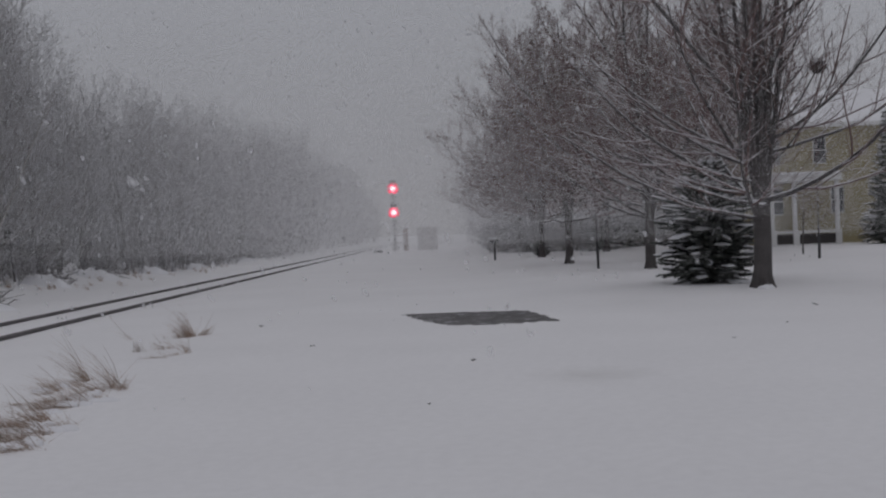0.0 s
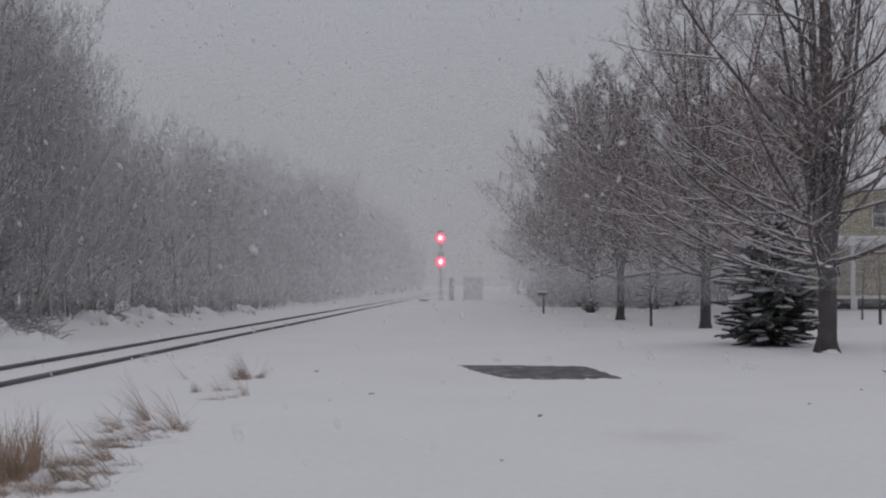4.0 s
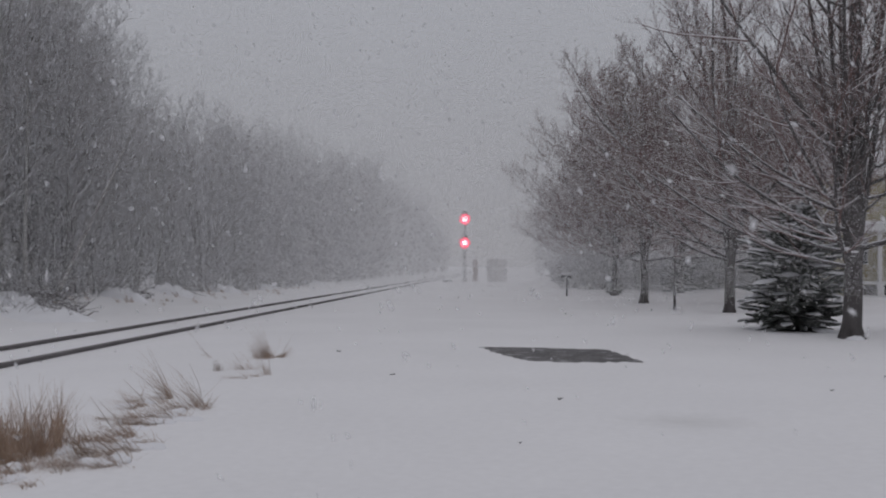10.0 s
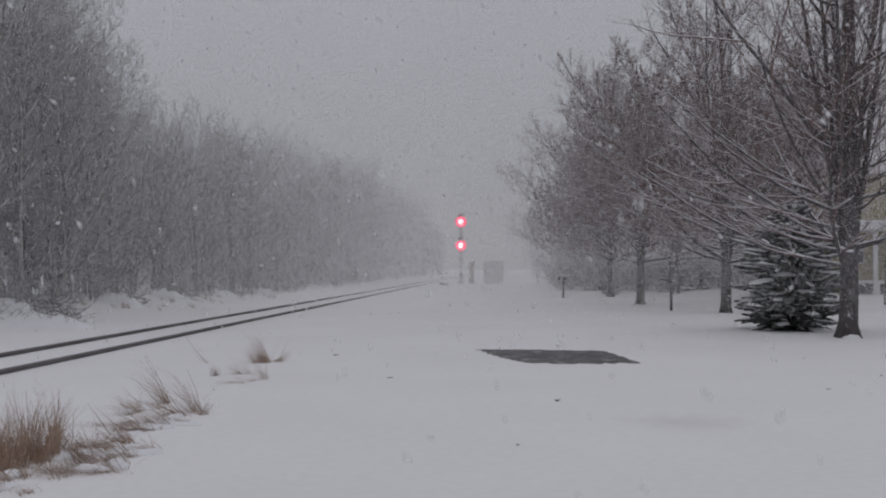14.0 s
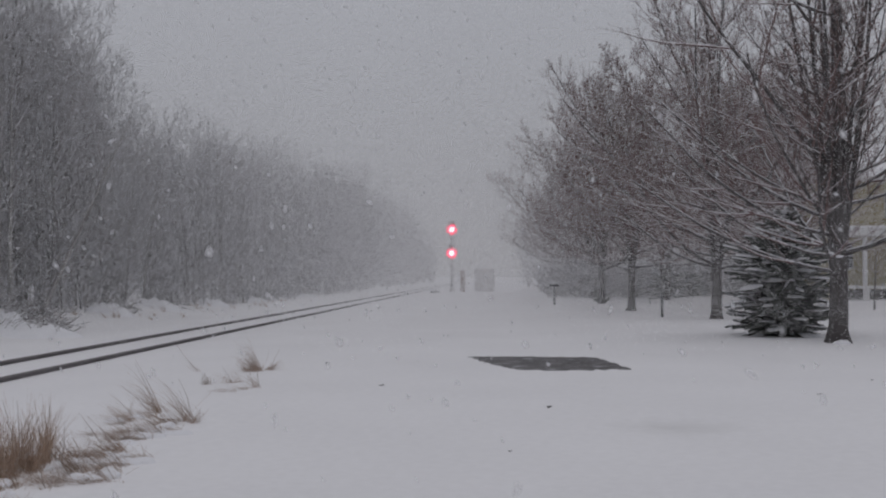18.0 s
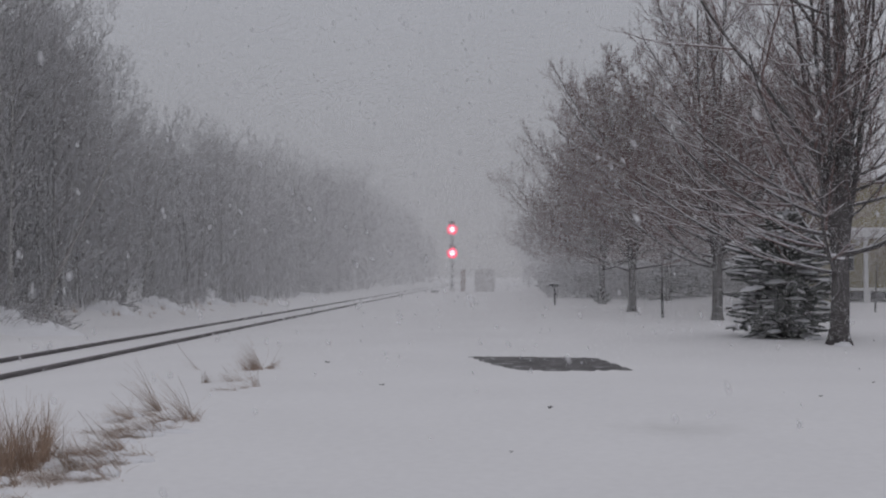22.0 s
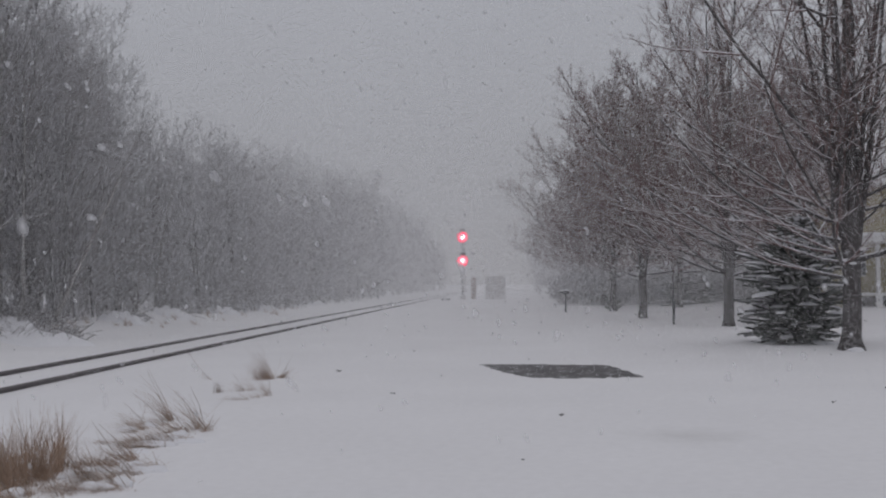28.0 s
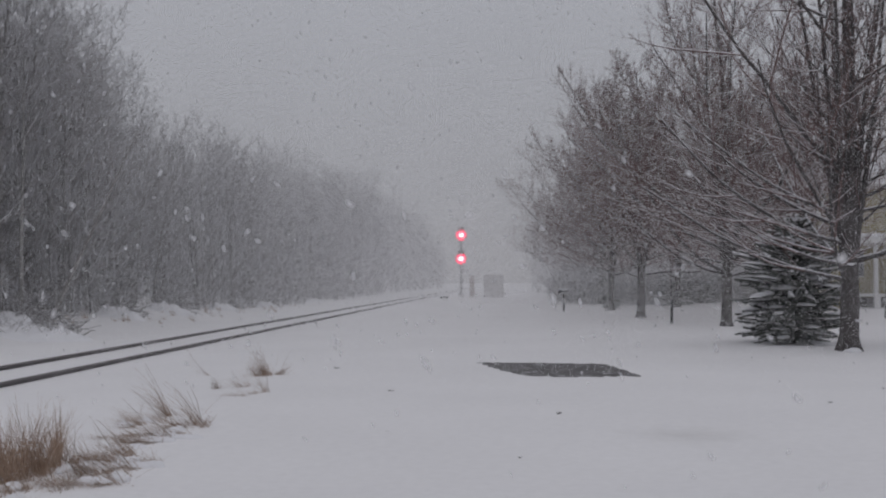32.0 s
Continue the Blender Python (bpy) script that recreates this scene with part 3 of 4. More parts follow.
def shrub(seed, height, label, mat, fat=0.007, stems=9):
    rng = np.random.default_rng(seed)
    out = [Tubes()]
    cfg = [(5, 0.2, 0.08, 7, 0.15, 40, 0.5, 4), (4, 0.2, 0.1, 4, 0.1, 45, 0.5, 3, fat * 1.1), (2, 0.1, 0.1, 0, 0, 0, 0, 3, fat)]
    for k in range(stems):
        a = rng.uniform(0, 6.28)
        s = rng.uniform(0.2, 0.7)
        grow(rng, out, np.array([math.cos(a) * 0.25, math.sin(a) * 0.25, -0.1]), unit(np.array([math.cos(a) * s, math.sin(a) * s, 1.0])), height * rng.uniform(0.6, 1.1), 0.018, 0, cfg)
    t = thing("shrub", (0, 0, 0), label, "shrub", "undergrowth at the edge of the wood")
    put("thicket", out[0].mesh("thicket", mat), t)
    return t


SHRUBS = [shrub(201, 1.7, "bare thicket of thin grey stems at the wood's edge", WOOD_TWIG), shrub(202, 1.2, "low tangle of bare twigs poking out of the snow", WOOD_TWIG), shrub(203, 2.3, "tall bare shrub with tangled grey twigs", WOOD_TWIG)]
first_used = set()
y = 26.0
while y < 120:
    for row in range(2):
        k = int(rng.integers(0, 3))
        x = -14.5 - row * 1.1 + rng.normal(0, 0.4)
        m = pose(x, y + rng.uniform(-0.8, 0.8), foot(x, y) - 0.03, 0, 0, rng.uniform(0, 360))
        ob = SHRUBS[k] if k not in first_used else copy_thing(SHRUBS[k], m)
        first_used.add(k)
        s = rng.uniform(0.7, 1.2)
        ob.matrix_basis = m @ Matrix.Diagonal((s, s, s, 1))
    y += 2.0 + 0.02 * (y - 26)

# far woods on both sides, joined
rng = np.random.default_rng(77)
far = Tubes()
for k in range(720):
    side = k % 4
    if side == 0:
        x, y = rng.uniform(7, 48), rng.uniform(98, 190)
    elif side == 1:
        x, y = -rng.uniform(22, 36), rng.uniform(28, 130)
    elif k % 12 == 2:
        x, y = 3 + 14 * math.sqrt(rng.uniform(0, 1)), rng.uniform(140, 200)
    else:
        x, y = -rng.uniform(15.5, 34), rng.uniform(115, 300)
    h = rng.uniform(10, 14) if x > 0 else rng.uniform(0.6, 0.95) * wood_height(x, y)
    base = np.array([x, y, -0.1])
    far.add(base + np.linspace(0, 1, 4)[:, None] * np.array([rng.normal(0, 0.3), 0, h]), np.array([0.13, 0.10, 0.07, 0.02]), 4)
    for j in range(44):
        t = rng.uniform(0.08, 0.98)
        a = rng.uniform(0, 6.28)
        l = h * 0.24 * (1.1 - t) + 0.5
        q = base + [0, 0, h * t]
        e = np.array([math.cos(a) * 0.7, math.sin(a) * 0.7, rng.uniform(0.5, 1.1)])
        far.add(np.array([q, q + e * l * 0.6, q + e * l + [0, 0, l * 0.3]]), np.array([0.035, 0.028, 0.015]), 3)
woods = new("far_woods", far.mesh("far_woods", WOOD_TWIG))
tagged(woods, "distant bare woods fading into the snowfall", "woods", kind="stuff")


# ---- spruce with snow on its boughs ----
def spruce(name, seed, height, width, at, label, shoulder, round_, gap, fine):
    rng = np.random.default_rng(seed)
    trunk = Tubes()
    trunk.add(np.array([[0, 0, -0.1], [0, 0, height * 0.5], [0, 0, height]]), np.array([0.07, 0.045, 0.01]), 6)
    levels = int(height / gap)
    gvv, gff, svv, sff = [], [], [], []

    def blade(vs, fs, p, d, l, wd, nrm):
        side = unit(np.cross(d, nrm)) * wd
        i = len(vs)
        vs.extend([p - side * 0.4, p + side * 0.4, p + d * l * 0.6 + side, p + d * l, p + d * l * 0.6 - side])
        fs.append((i, i + 1, i + 2))
        fs.append((i, i + 2, i + 4))
        fs.append((i + 4, i + 2, i + 3))

    for k in range(levels):
        f = k / levels
        z = 0.10 + f * (height - 0.15)
        r = width / 2 * (1 - max(0.0, (f - shoulder) / (1 - shoulder)) ** round_) * (0.86 + 0.14 * min(1, f * 6))
        for j in range(max(5, int(19 * min(1, 1.5 * (1 - f)) + 3))):
            a = rng.uniform(0, 6.28)
            l = r * (rng.uniform(0.6, 1.0) if rng.uniform() < 0.7 else rng.uniform(1.0, 1.2))
            droop = -0.12 + 0.34 * f + rng.normal(0, 0.24)
            d = unit(np.array([math.cos(a), math.sin(a), droop]))
            p0 = np.array([0, 0, z])
            trunk.add(np.array([p0, p0 + d * l * 0.5, p0 + d * l + [0, 0, 0.06]]), np.array([0.016, 0.011, 0.004]), 3)
            m = max(3, int(l / fine))
            flat = np.cross(d, [-math.sin(a), math.cos(a), 0])
            side = np.array([-math.sin(a), math.cos(a), 0])
            for i in range(m):
                t = 0.2 + 0.8 * (i + rng.uniform(0, 1)) / m
                q = p0 + d * l * t + np.array([0, 0, 0.06 * t * t])
                for s in (-1, 1):
                    dd = unit(d * rng.uniform(0.5, 0.9) + side * s * rng.uniform(0.5, 1.0) + np.array([0, 0, rng.uniform(-0.35, 0.2)]))
                    ll = (0.09 + 0.15 * (1 - t)) * rng.uniform(0.7, 1.3)
                    for rot_ in (0.0, 1.3, -0.9):
                        nr = unit(np.array([0, 0, math.cos(rot_)]) + side * math.sin(rot_))
                        blade(gvv, gff, q, dd, ll, 0.027, nr)
            if rng.uniform() < (0.45 if f < 0.5 else 0.8) and f < 0.97:
                # a pad of snow on the outer half of the bough
                t0, t1 = rng.uniform(0.45, 0.7), 1.06
                n = 5
                cs = [p0 + d * l * (t0 + (t1 - t0) * i / (n - 1)) + np.array([0, 0, 0.06 * (t0 + (t1 - t0) * i / (n - 1)) ** 2]) for i in range(n)]
                wd = rng.uniform(0.06, 0.17) if rng.uniform() < 0.7 else rng.uniform(0.2, 0.32)
                hh = rng.uniform(0.025, 0.075)
                b0 = len(svv)
                for i, c in enumerate(cs):
                    e = math.sin(math.pi * (0.12 + 0.8 * i / (n - 1))) * rng.uniform(0.7, 1.2)
                    for ss, zz in ((-1, 0.0), (-0.55, 0.8), (0.0, 1.0), (0.55, 0.8), (1, 0.0)):
                        svv.append(c + side * wd * e * ss + np.array([0, 0, 0.03 + hh * e * zz]))
                for i in range(n - 1):
                    for s in range(4):
                        sff.append((b0 + i * 5 + s, b0 + i * 5 + s + 1, b0 + (i + 1) * 5 + s + 1, b0 + (i + 1) * 5 + s))
    t = thing(name, (at[0], at[1], foot(at[0], at[1])), label, "tree")
    put("trunk", trunk.mesh("trunk", MAPLE_BARK), t)
    put("needles", quick_mesh("needles", gvv, gff, NEEDLE), t, "dark blue-green needles")
    if svv:
        tagged(put("snow", quick_mesh("snow", svv, sff, SNOW_CAP, True), t, "pads of snow lying on the boughs"), kind="stuff")
    return t


spruce("spruce_tree", 3, 3.4, 2.75, (7.62, 27.7), "dark green spruce with snow lying on its boughs", 0.55, 1.2, 0.13, 0.045)
spruce("spruce_tree", 4, 6.2, 2.5, (20.95, 47.4), "dark evergreen beside the yellow house", 0.1, 1.0, 0.2, 0.075)


# ---- the signal, its post and its cabinet ----
SIGNAL = (-4.13, 108.5)
signal = thing("railway_signal", (*SIGNAL, 0.0), "two-headed railway signal on a grey mast showing two red lights", "railway signal")
put("base", boxes("base", CABINET, (0, 0, 0.1, 0.6, 0.6, 0.5), bevel=0.03), signal, "concrete footing in the snow")
put("mast", rod("mast", MAST, 0.085, 0.07, 6.9, 14), signal, "slim grey mast")
ladder = Tubes()
for s in (-0.2, 0.2):
    ladder.add(np.array([[s, 0.35, 0.2], [s, 0.2, 6.6]]), np.array([0.018, 0.018]), 5)
for i in range(20):
    f = (i + 0.5) / 20
    ladder.add(np.array([[-0.2, 0.35 - 0.15 * f, 0.2 + 6.4 * f], [0.2, 0.35 - 0.15 * f, 0.2 + 6.4 * f]]), np.array([0.012, 0.012]), 4)
put("ladder", ladder.mesh("ladder", MAST), signal, "narrow steel ladder")


def disc(bm, r, y, sides=28):
    bmesh.ops.create_circle(bm, cap_ends=True, segments=sides, radius=r, matrix=Matrix.Translation((0, y, 0)) @ Matrix.Rotation(math.pi / 2, 4, "X"))


for z in (6.47, 4.01):
    bm = bmesh.new()
    box(bm, 0, 0.0, 0.22, 0.62, 0.24, 1.25, 0.08)
    head = put("signal_head", bm_mesh("signal_head", bm, IRON), signal, "black signal head with a round red light", (0, -0.18, z))
    # a disc far wider than the lens, to carry its painted glare
    bm = bmesh.new()
    disc(bm, 0.6, -0.13)
    bmesh.ops.triangulate(bm, faces=bm.faces[:])
    put("lens", bm_mesh("lens", bm, LAMP), head, "glowing red lens")
    hood = [(0.34 * math.cos(a), y, 0.34 * math.sin(a) + 0.02) for y in (-0.12, -0.5) for a in np.linspace(0.35, math.pi - 0.35, 15)]
    hf = [(i, i + 1, 16 + i, 15 + i) for i in range(14)]
    hm = new("hood", quick_mesh("hood", [(x, y, z2 + 0.24) for x, y, z2 in hood], hf, IRON))
    hm.parent = head
    so = hm.modifiers.new("thick", "SOLIDIFY")
    so.thickness = 0.02

cab = thing("signal_cabinet", (-0.75, 110.0, 0.0), "grey flat-roofed signal cabinet beside the mast", "cabinet")
put("body", boxes("body", CABINET, (0, 0, 1.12, 2.1, 1.6, 2.3), bevel=0.02), cab)
put("roof", boxes("roof", CABINET, (0, 0, 2.33, 2.25, 1.75, 0.10), bevel=0.02), cab)
put("door", boxes("door", CABINET, (-0.35, -0.82, 1.1, 0.85, 0.04, 1.95), bevel=0.01), cab, "plain grey steel door")
post = thing("marker_post", (-3.05, 110.0, 0.0), "square brown timber post beside the cabinet", "post")
put("shaft", boxes("shaft", BROWN, (0, 0, 1.12, 0.5, 0.35, 2.35), bevel=0.03), post)
put("cap", boxes("cap", SNOW_CAP, (0, 0, 2.32, 0.54, 0.39, 0.06), bevel=0.025), post, "snow on the post's top")
stub = thing("switch_box", (-5.6, 103.0, 0.0), "low dark trackside box half buried in snow", "trackside box")
put("body", boxes("body", IRON, (0, 0, 0.08, 0.85, 0.5, 0.22), bevel=0.03), stub)
put("snow", boxes("snow", SNOW_CAP, (0, 0, 0.20, 0.8, 0.46, 0.05), bevel=0.02), stub)

# ---- mailbox ----
mail = thing("mailbox", (3.45, 58.8, foot(3.45, 58.8)), "mailbox on a dark post with snow on its lid", "mailbox", turn=-12)
put("post", boxes("post", IRON, (0.06, 0, 0.5, 0.10, 0.10, 1.1), bevel=0.01), mail, "dark timber post")
bm = bmesh.new()
box(bm, 0.02, 0, 1.1, 0.56, 0.22, 0.2, 0.05)
put("box", bm_mesh("box", bm, IRON), mail, "dark metal box")
put("snow", boxes("snow", SNOW_CAP, (0.02, 0, 1.23, 0.58, 0.24, 0.09), bevel=0.04), mail, "snow on the lid")


# ---- saplings ----
def sapling(x, y, height, seed, label, guard=True):
    rng = np.random.default_rng(seed)
    out = [Tubes(), Tubes()]
    cfg = [(7, 0, 0.02, 10, 0.45, 40, 0.36, 6), (4, 0.4, 0.08, 5, 0.15, 40, 0.45, 3, 0.012), (3, 0.2, 0.08, 0, 0, 0, 0, 3, 0.009)]
    grow(rng, out, np.array([0, 0, -0.05]), np.array([0, 0, 1.0]), height, 0.04, 0, cfg)
    t = thing("sapling", (x, y, foot(x, y)), label, "sapling", "young trees on the lawn")
    put("trunk", out[0].mesh("trunk", MAPLE_BARK), t)
    put("crown", out[1].mesh("crown", MAPLE_TWIG), t)
    if guard:
        put("trunk_guard", rod("trunk_guard", IRON, 0.055, 0.05, 0.95, 10, (0, 0, -0.05)), t, "dark sleeve round the stem")
    return t


sapling(6.55, 40.6, 3.2, 41, "young bare tree with a dark sleeve round its stem")
sapling(14.95, 41.6, 2.6, 42, "thin bare sapling in the snow before the house", False)
sapling(14.4, 38.3, 2.9, 43, "young bare tree with a dark sleeve before the house")

# ---- the yellow house ----
HX, HY, HZ = 19.0, 50.0, 0.35
house = thing("house", (HX, HY, HZ), "two-storey yellow clapboard house with a white front porch", "house")
put("wall", boxes("wall", SIDING, (3.7, 6.2, 2.9, 12.4, 8.0, 6.2)), house, "yellow clapboard wall")
bm = bmesh.new()
rv = [bm.verts.new(v) for v in ((-2.9, 1.8, 6.0), (10.3, 1.8, 6.0), (10.3, 10.6, 6.0), (-2.9, 10.6, 6.0), (-2.9, 6.2, 8.2), (10.3, 6.2, 8.2))]
for f in ((0, 1, 5, 4), (2, 3, 4, 5), (0, 4, 3), (1, 2, 5), (3, 2, 1, 0)):
    bm.faces.new([rv[i] for i in f])
put("roof", bm_mesh("roof", bm, SNOW_CAP), house, "snow-covered gable roof")
put("fascia", boxes("fascia", WHITE, (3.7, 1.75, 5.95, 13.2, 0.06, 0.22), bevel=0.01), house, "white eave board")
board = boxes("siding_board", SIDING, (3.7, 2.185, 0.1, 12.4, 0.03, 0.135))
for i in range(39):
    put("siding_board", board, house, at=(0, 0, i * 0.15))


def sash(x, z, wd, ht):
    wdw = put("window", boxes("window", WHITE, (0, 0, 0, wd + 0.05, 0.08, ht + 0.05), bevel=0.01), house, "tall window with white frame", (x, 2.13, z))
    for s in (-1, 1):
        put("pane", boxes("pane", GLASS, (0, -0.045, s * ht / 4, wd, 0.012, ht / 2 - 0.05)), wdw, "dark glass pane")
        if x > 4:
            put("shutter", boxes("shutter", DARK_TRIM, (s * (wd / 2 + 0.16), -0.03, 0, 0.12, 0.05, ht + 0.1), bevel=0.01), wdw, "dark shutter")


for x, z in ((0.62, 4.72), (-1.7, 4.72), (5.6, 4.72), (1.45, 2.2), (-1.6, 2.2), (5.6, 2.2)):
    sash(x, z, 0.6, 1.3)
porch = thing("porch", (HX, HY, HZ), "white porch with columns and a dark lattice skirt", "porch")
put("floor", boxes("floor", WHITE, (-0.9, 1.08, 0.66, 3.45, 2.2, 0.12), bevel=0.01), porch)
put("porch_roof", boxes("porch_roof", WHITE, (-0.9, 1.0, 3.28, 3.5, 2.3, 0.34), bevel=0.02), porch, "white porch roof edge")
put("snow", boxes("snow", SNOW_CAP, (-0.9, 1.0, 3.51, 3.46, 2.25, 0.12), bevel=0.04), porch, "snow on the porch roof")
for x in (-2.5, -1.4, 0.66):
    put("column", boxes("column", WHITE, (x, 0.12, 1.9, 0.18, 0.18, 2.4), bevel=0.015), porch, "square white column")
    put("pier", boxes("pier", WHITE, (x, 0.05, 0.3, 0.3, 0.2, 0.75), bevel=0.015), porch, "white pier")
for x, wl_ in ((-1.95, 0.8), (-0.37, 1.8)):
    put("lattice", boxes("lattice", LATTICE, (x, 0.06, 0.32, wl_, 0.06, 0.5)), porch, "dark lattice panel")
    put("bottom_rail", boxes("bottom_rail", WHITE, (x, 0.04, 0.04, wl_ + 0.1, 0.08, 0.1)), porch)

# ---- hedges and outbuilding beyond the lawn ----
HEDGE = shrub(301, 2.4, "dense dark bare hedge shrub beyond the lawn", WOOD_TWIG, 0.016, 16)
for i, (x, y, h_, w_) in enumerate(((11.6, 70.0, 2.3, 2.6), (13.6, 72.0, 2.0, 2.2), (6.9, 66.0, 1.1, 1.0))):
    spruce("evergreen_bush", 60 + i, h_, w_, (x, y), "rounded dark evergreen bush dusted with snow", 0.4, 1.8, 0.14, 0.06)
rng = np.random.default_rng(91)
for i in range(44):
    x = 4.6 + i * 0.37 + rng.normal(0, 0.2)
    y = 78 + rng.uniform(-3, 3) - 0.15 * i
    m = pose(x, y, foot(x, y) - 0.05, 0, 0, rng.uniform(0, 360))
    ob = HEDGE if i == 0 else copy_thing(HEDGE, m)
    s = rng.uniform(0.8, 1.25)
    ob.matrix_basis = m @ Matrix.Diagonal((1.2 * s, 1.2 * s, s, 1))
    tagged(ob, group="hedge beyond the lawn")
for i in range(9):
    x = 20.9 + i * 0.9 + rng.normal(0, 0.2)
    y = 48.3 + rng.uniform(-0.4, 0.4)
    m = pose(x, y, foot(x, y) - 0.05, 0, 0, rng.uniform(0, 360))
    ob = copy_thing(HEDGE, m)
    ob.matrix_basis = m @ Matrix.Diagonal((0.9, 0.9, 0.55, 1))
    tagged(ob, "low dark shrub by the house wall", group="shrubs by the house")
shed = thing("shed", (15.6, 84.0, 0.3), "low dark outbuilding under a snow-covered roof", "shed")
put("wall", boxes("wall", SHED_WALL, (0, 0, 0.9, 2.4, 3.0, 2.0)), shed, "dull dark board wall")
bm = bmesh.new()
rv = [bm.verts.new(v) for v in ((-1.4, -1.8, 1.85), (1.4, -1.8, 1.85), (1.4, 1.8, 1.85), (-1.4, 1.8, 1.85), (-1.4, 0, 2.4), (1.4, 0, 2.4))]
for f in ((0, 1, 5, 4), (2, 3, 4, 5), (0, 4, 3), (1, 2, 5), (3, 2, 1, 0)):
    bm.faces.new([rv[i] for i in f])
put("roof", bm_mesh("roof", bm, SNOW_CAP), shed, "snow-covered roof")


# ---- dry grass beside the track ----
lump = bmesh.new()
bmesh.ops.create_icosphere(lump, subdivisions=2, radius=1.0)
for v in lump.verts:
    v.co *= 1 + 0.3 * noise.noise(v.co * 1.4)
lump = bm_mesh("snow_drift", lump, SNOW_CAP, True)


def tuft(x, y, seed, blades, height, spread, lean, mat, label, fallen=0.2, stalks=0):
    """Separate little bunches of blades, some lying, and a few stiff weed stalks standing among them."""
    rng = np.random.default_rng(seed)
    vs, fs = [], []
    bunches = max(2, int(blades / 16))
    heart = [(rng.normal(0, spread * 0.6), rng.normal(0, spread * 1.0), rng.normal(lean, 0.16), rng.normal(0, 0.22), rng.uniform(0.5, 1.2)) for k in range(bunches)]
    for k in range(int(blades * (1.8 if fallen < 0.3 else 2.3))):
        hx, hy, lx, ly, tall = heart[k % bunches]
        p = np.array([hx + rng.normal(0, 0.028), hy + rng.normal(0, 0.05), -0.03])
        flat = rng.uniform() < fallen
        d = unit(np.array([lx + rng.normal(0, 0.13 if not flat else 0.55), ly + rng.normal(0, 0.14 if not flat else 0.5), 1.0 if not flat else rng.uniform(0.12, 0.45)]))
        l = height * tall * rng.uniform(0.5, 1.1)
        wd = rng.uniform(0.0014, 0.0038)
        side = unit(np.array([rng.normal(), rng.normal(), 0]))
        b0 = len(vs)
        n = 5
        sag = rng.uniform(0.05, 0.7)
        for i in range(n):
            c = p.copy()
            vs.append(c - side * wd * (1 - 0.8 * i / (n - 1)))
            vs.append(c + side * wd * (1 - 0.8 * i / (n - 1)))
            d = unit(d + np.array([lx * 0.25 + rng.normal(0, 0.09), rng.normal(0, 0.09), -sag / (n - 1)]))
            p = p + d * l / (n - 1)
            p[2] = max(p[2], 0.008)
        for i in range(n - 1):
            fs.append((b0 + 2 * i, b0 + 2 * i + 1, b0 + 2 * i + 3, b0 + 2 * i + 2))
    t = thing("grass_tuft", (x, y, foot(x, y)), label, "grass", "dry grass beside the track")
    tagged(put("grass", quick_mesh("grass", vs, fs, mat), t), kind="stuff")
    for k in range(2 if fallen >= 0.6 and blades >= 90 else 0):
        # low drifts caught among the lying blades
        ob = put("snow_drift", lump, t, "", (rng.normal(0, spread * 0.8), rng.normal(0, spread), -0.01), (0, 0, rng.uniform(0, 180)))
        ob.scale = (rng.uniform(0.10, 0.22), rng.uniform(0.06, 0.12), rng.uniform(0.035, 0.06))
    if stalks:
        st = Tubes()
        for k in range((stalks + 1) // 2):
            p = np.array([rng.normal(0, spread * 0.7), rng.normal(0, spread * 1.0), -0.03])
            d = unit(np.array([lean + rng.normal(0, 0.15), rng.normal(0, 0.2), 1.0])) * height * rng.uniform(0.7, 1.12)
            q = p + d * 0.55 + rng.normal(0, 0.012, 3)
            st.add(np.array([p, q, p + d + [lean * 0.05, 0, 0]]), np.array([0.0034, 0.0025, 0.0012]), 4)
        tagged(put("weed", st.mesh("weed", STALK), t, "stiff brown weed stalks"), kind="stuff")
    return t


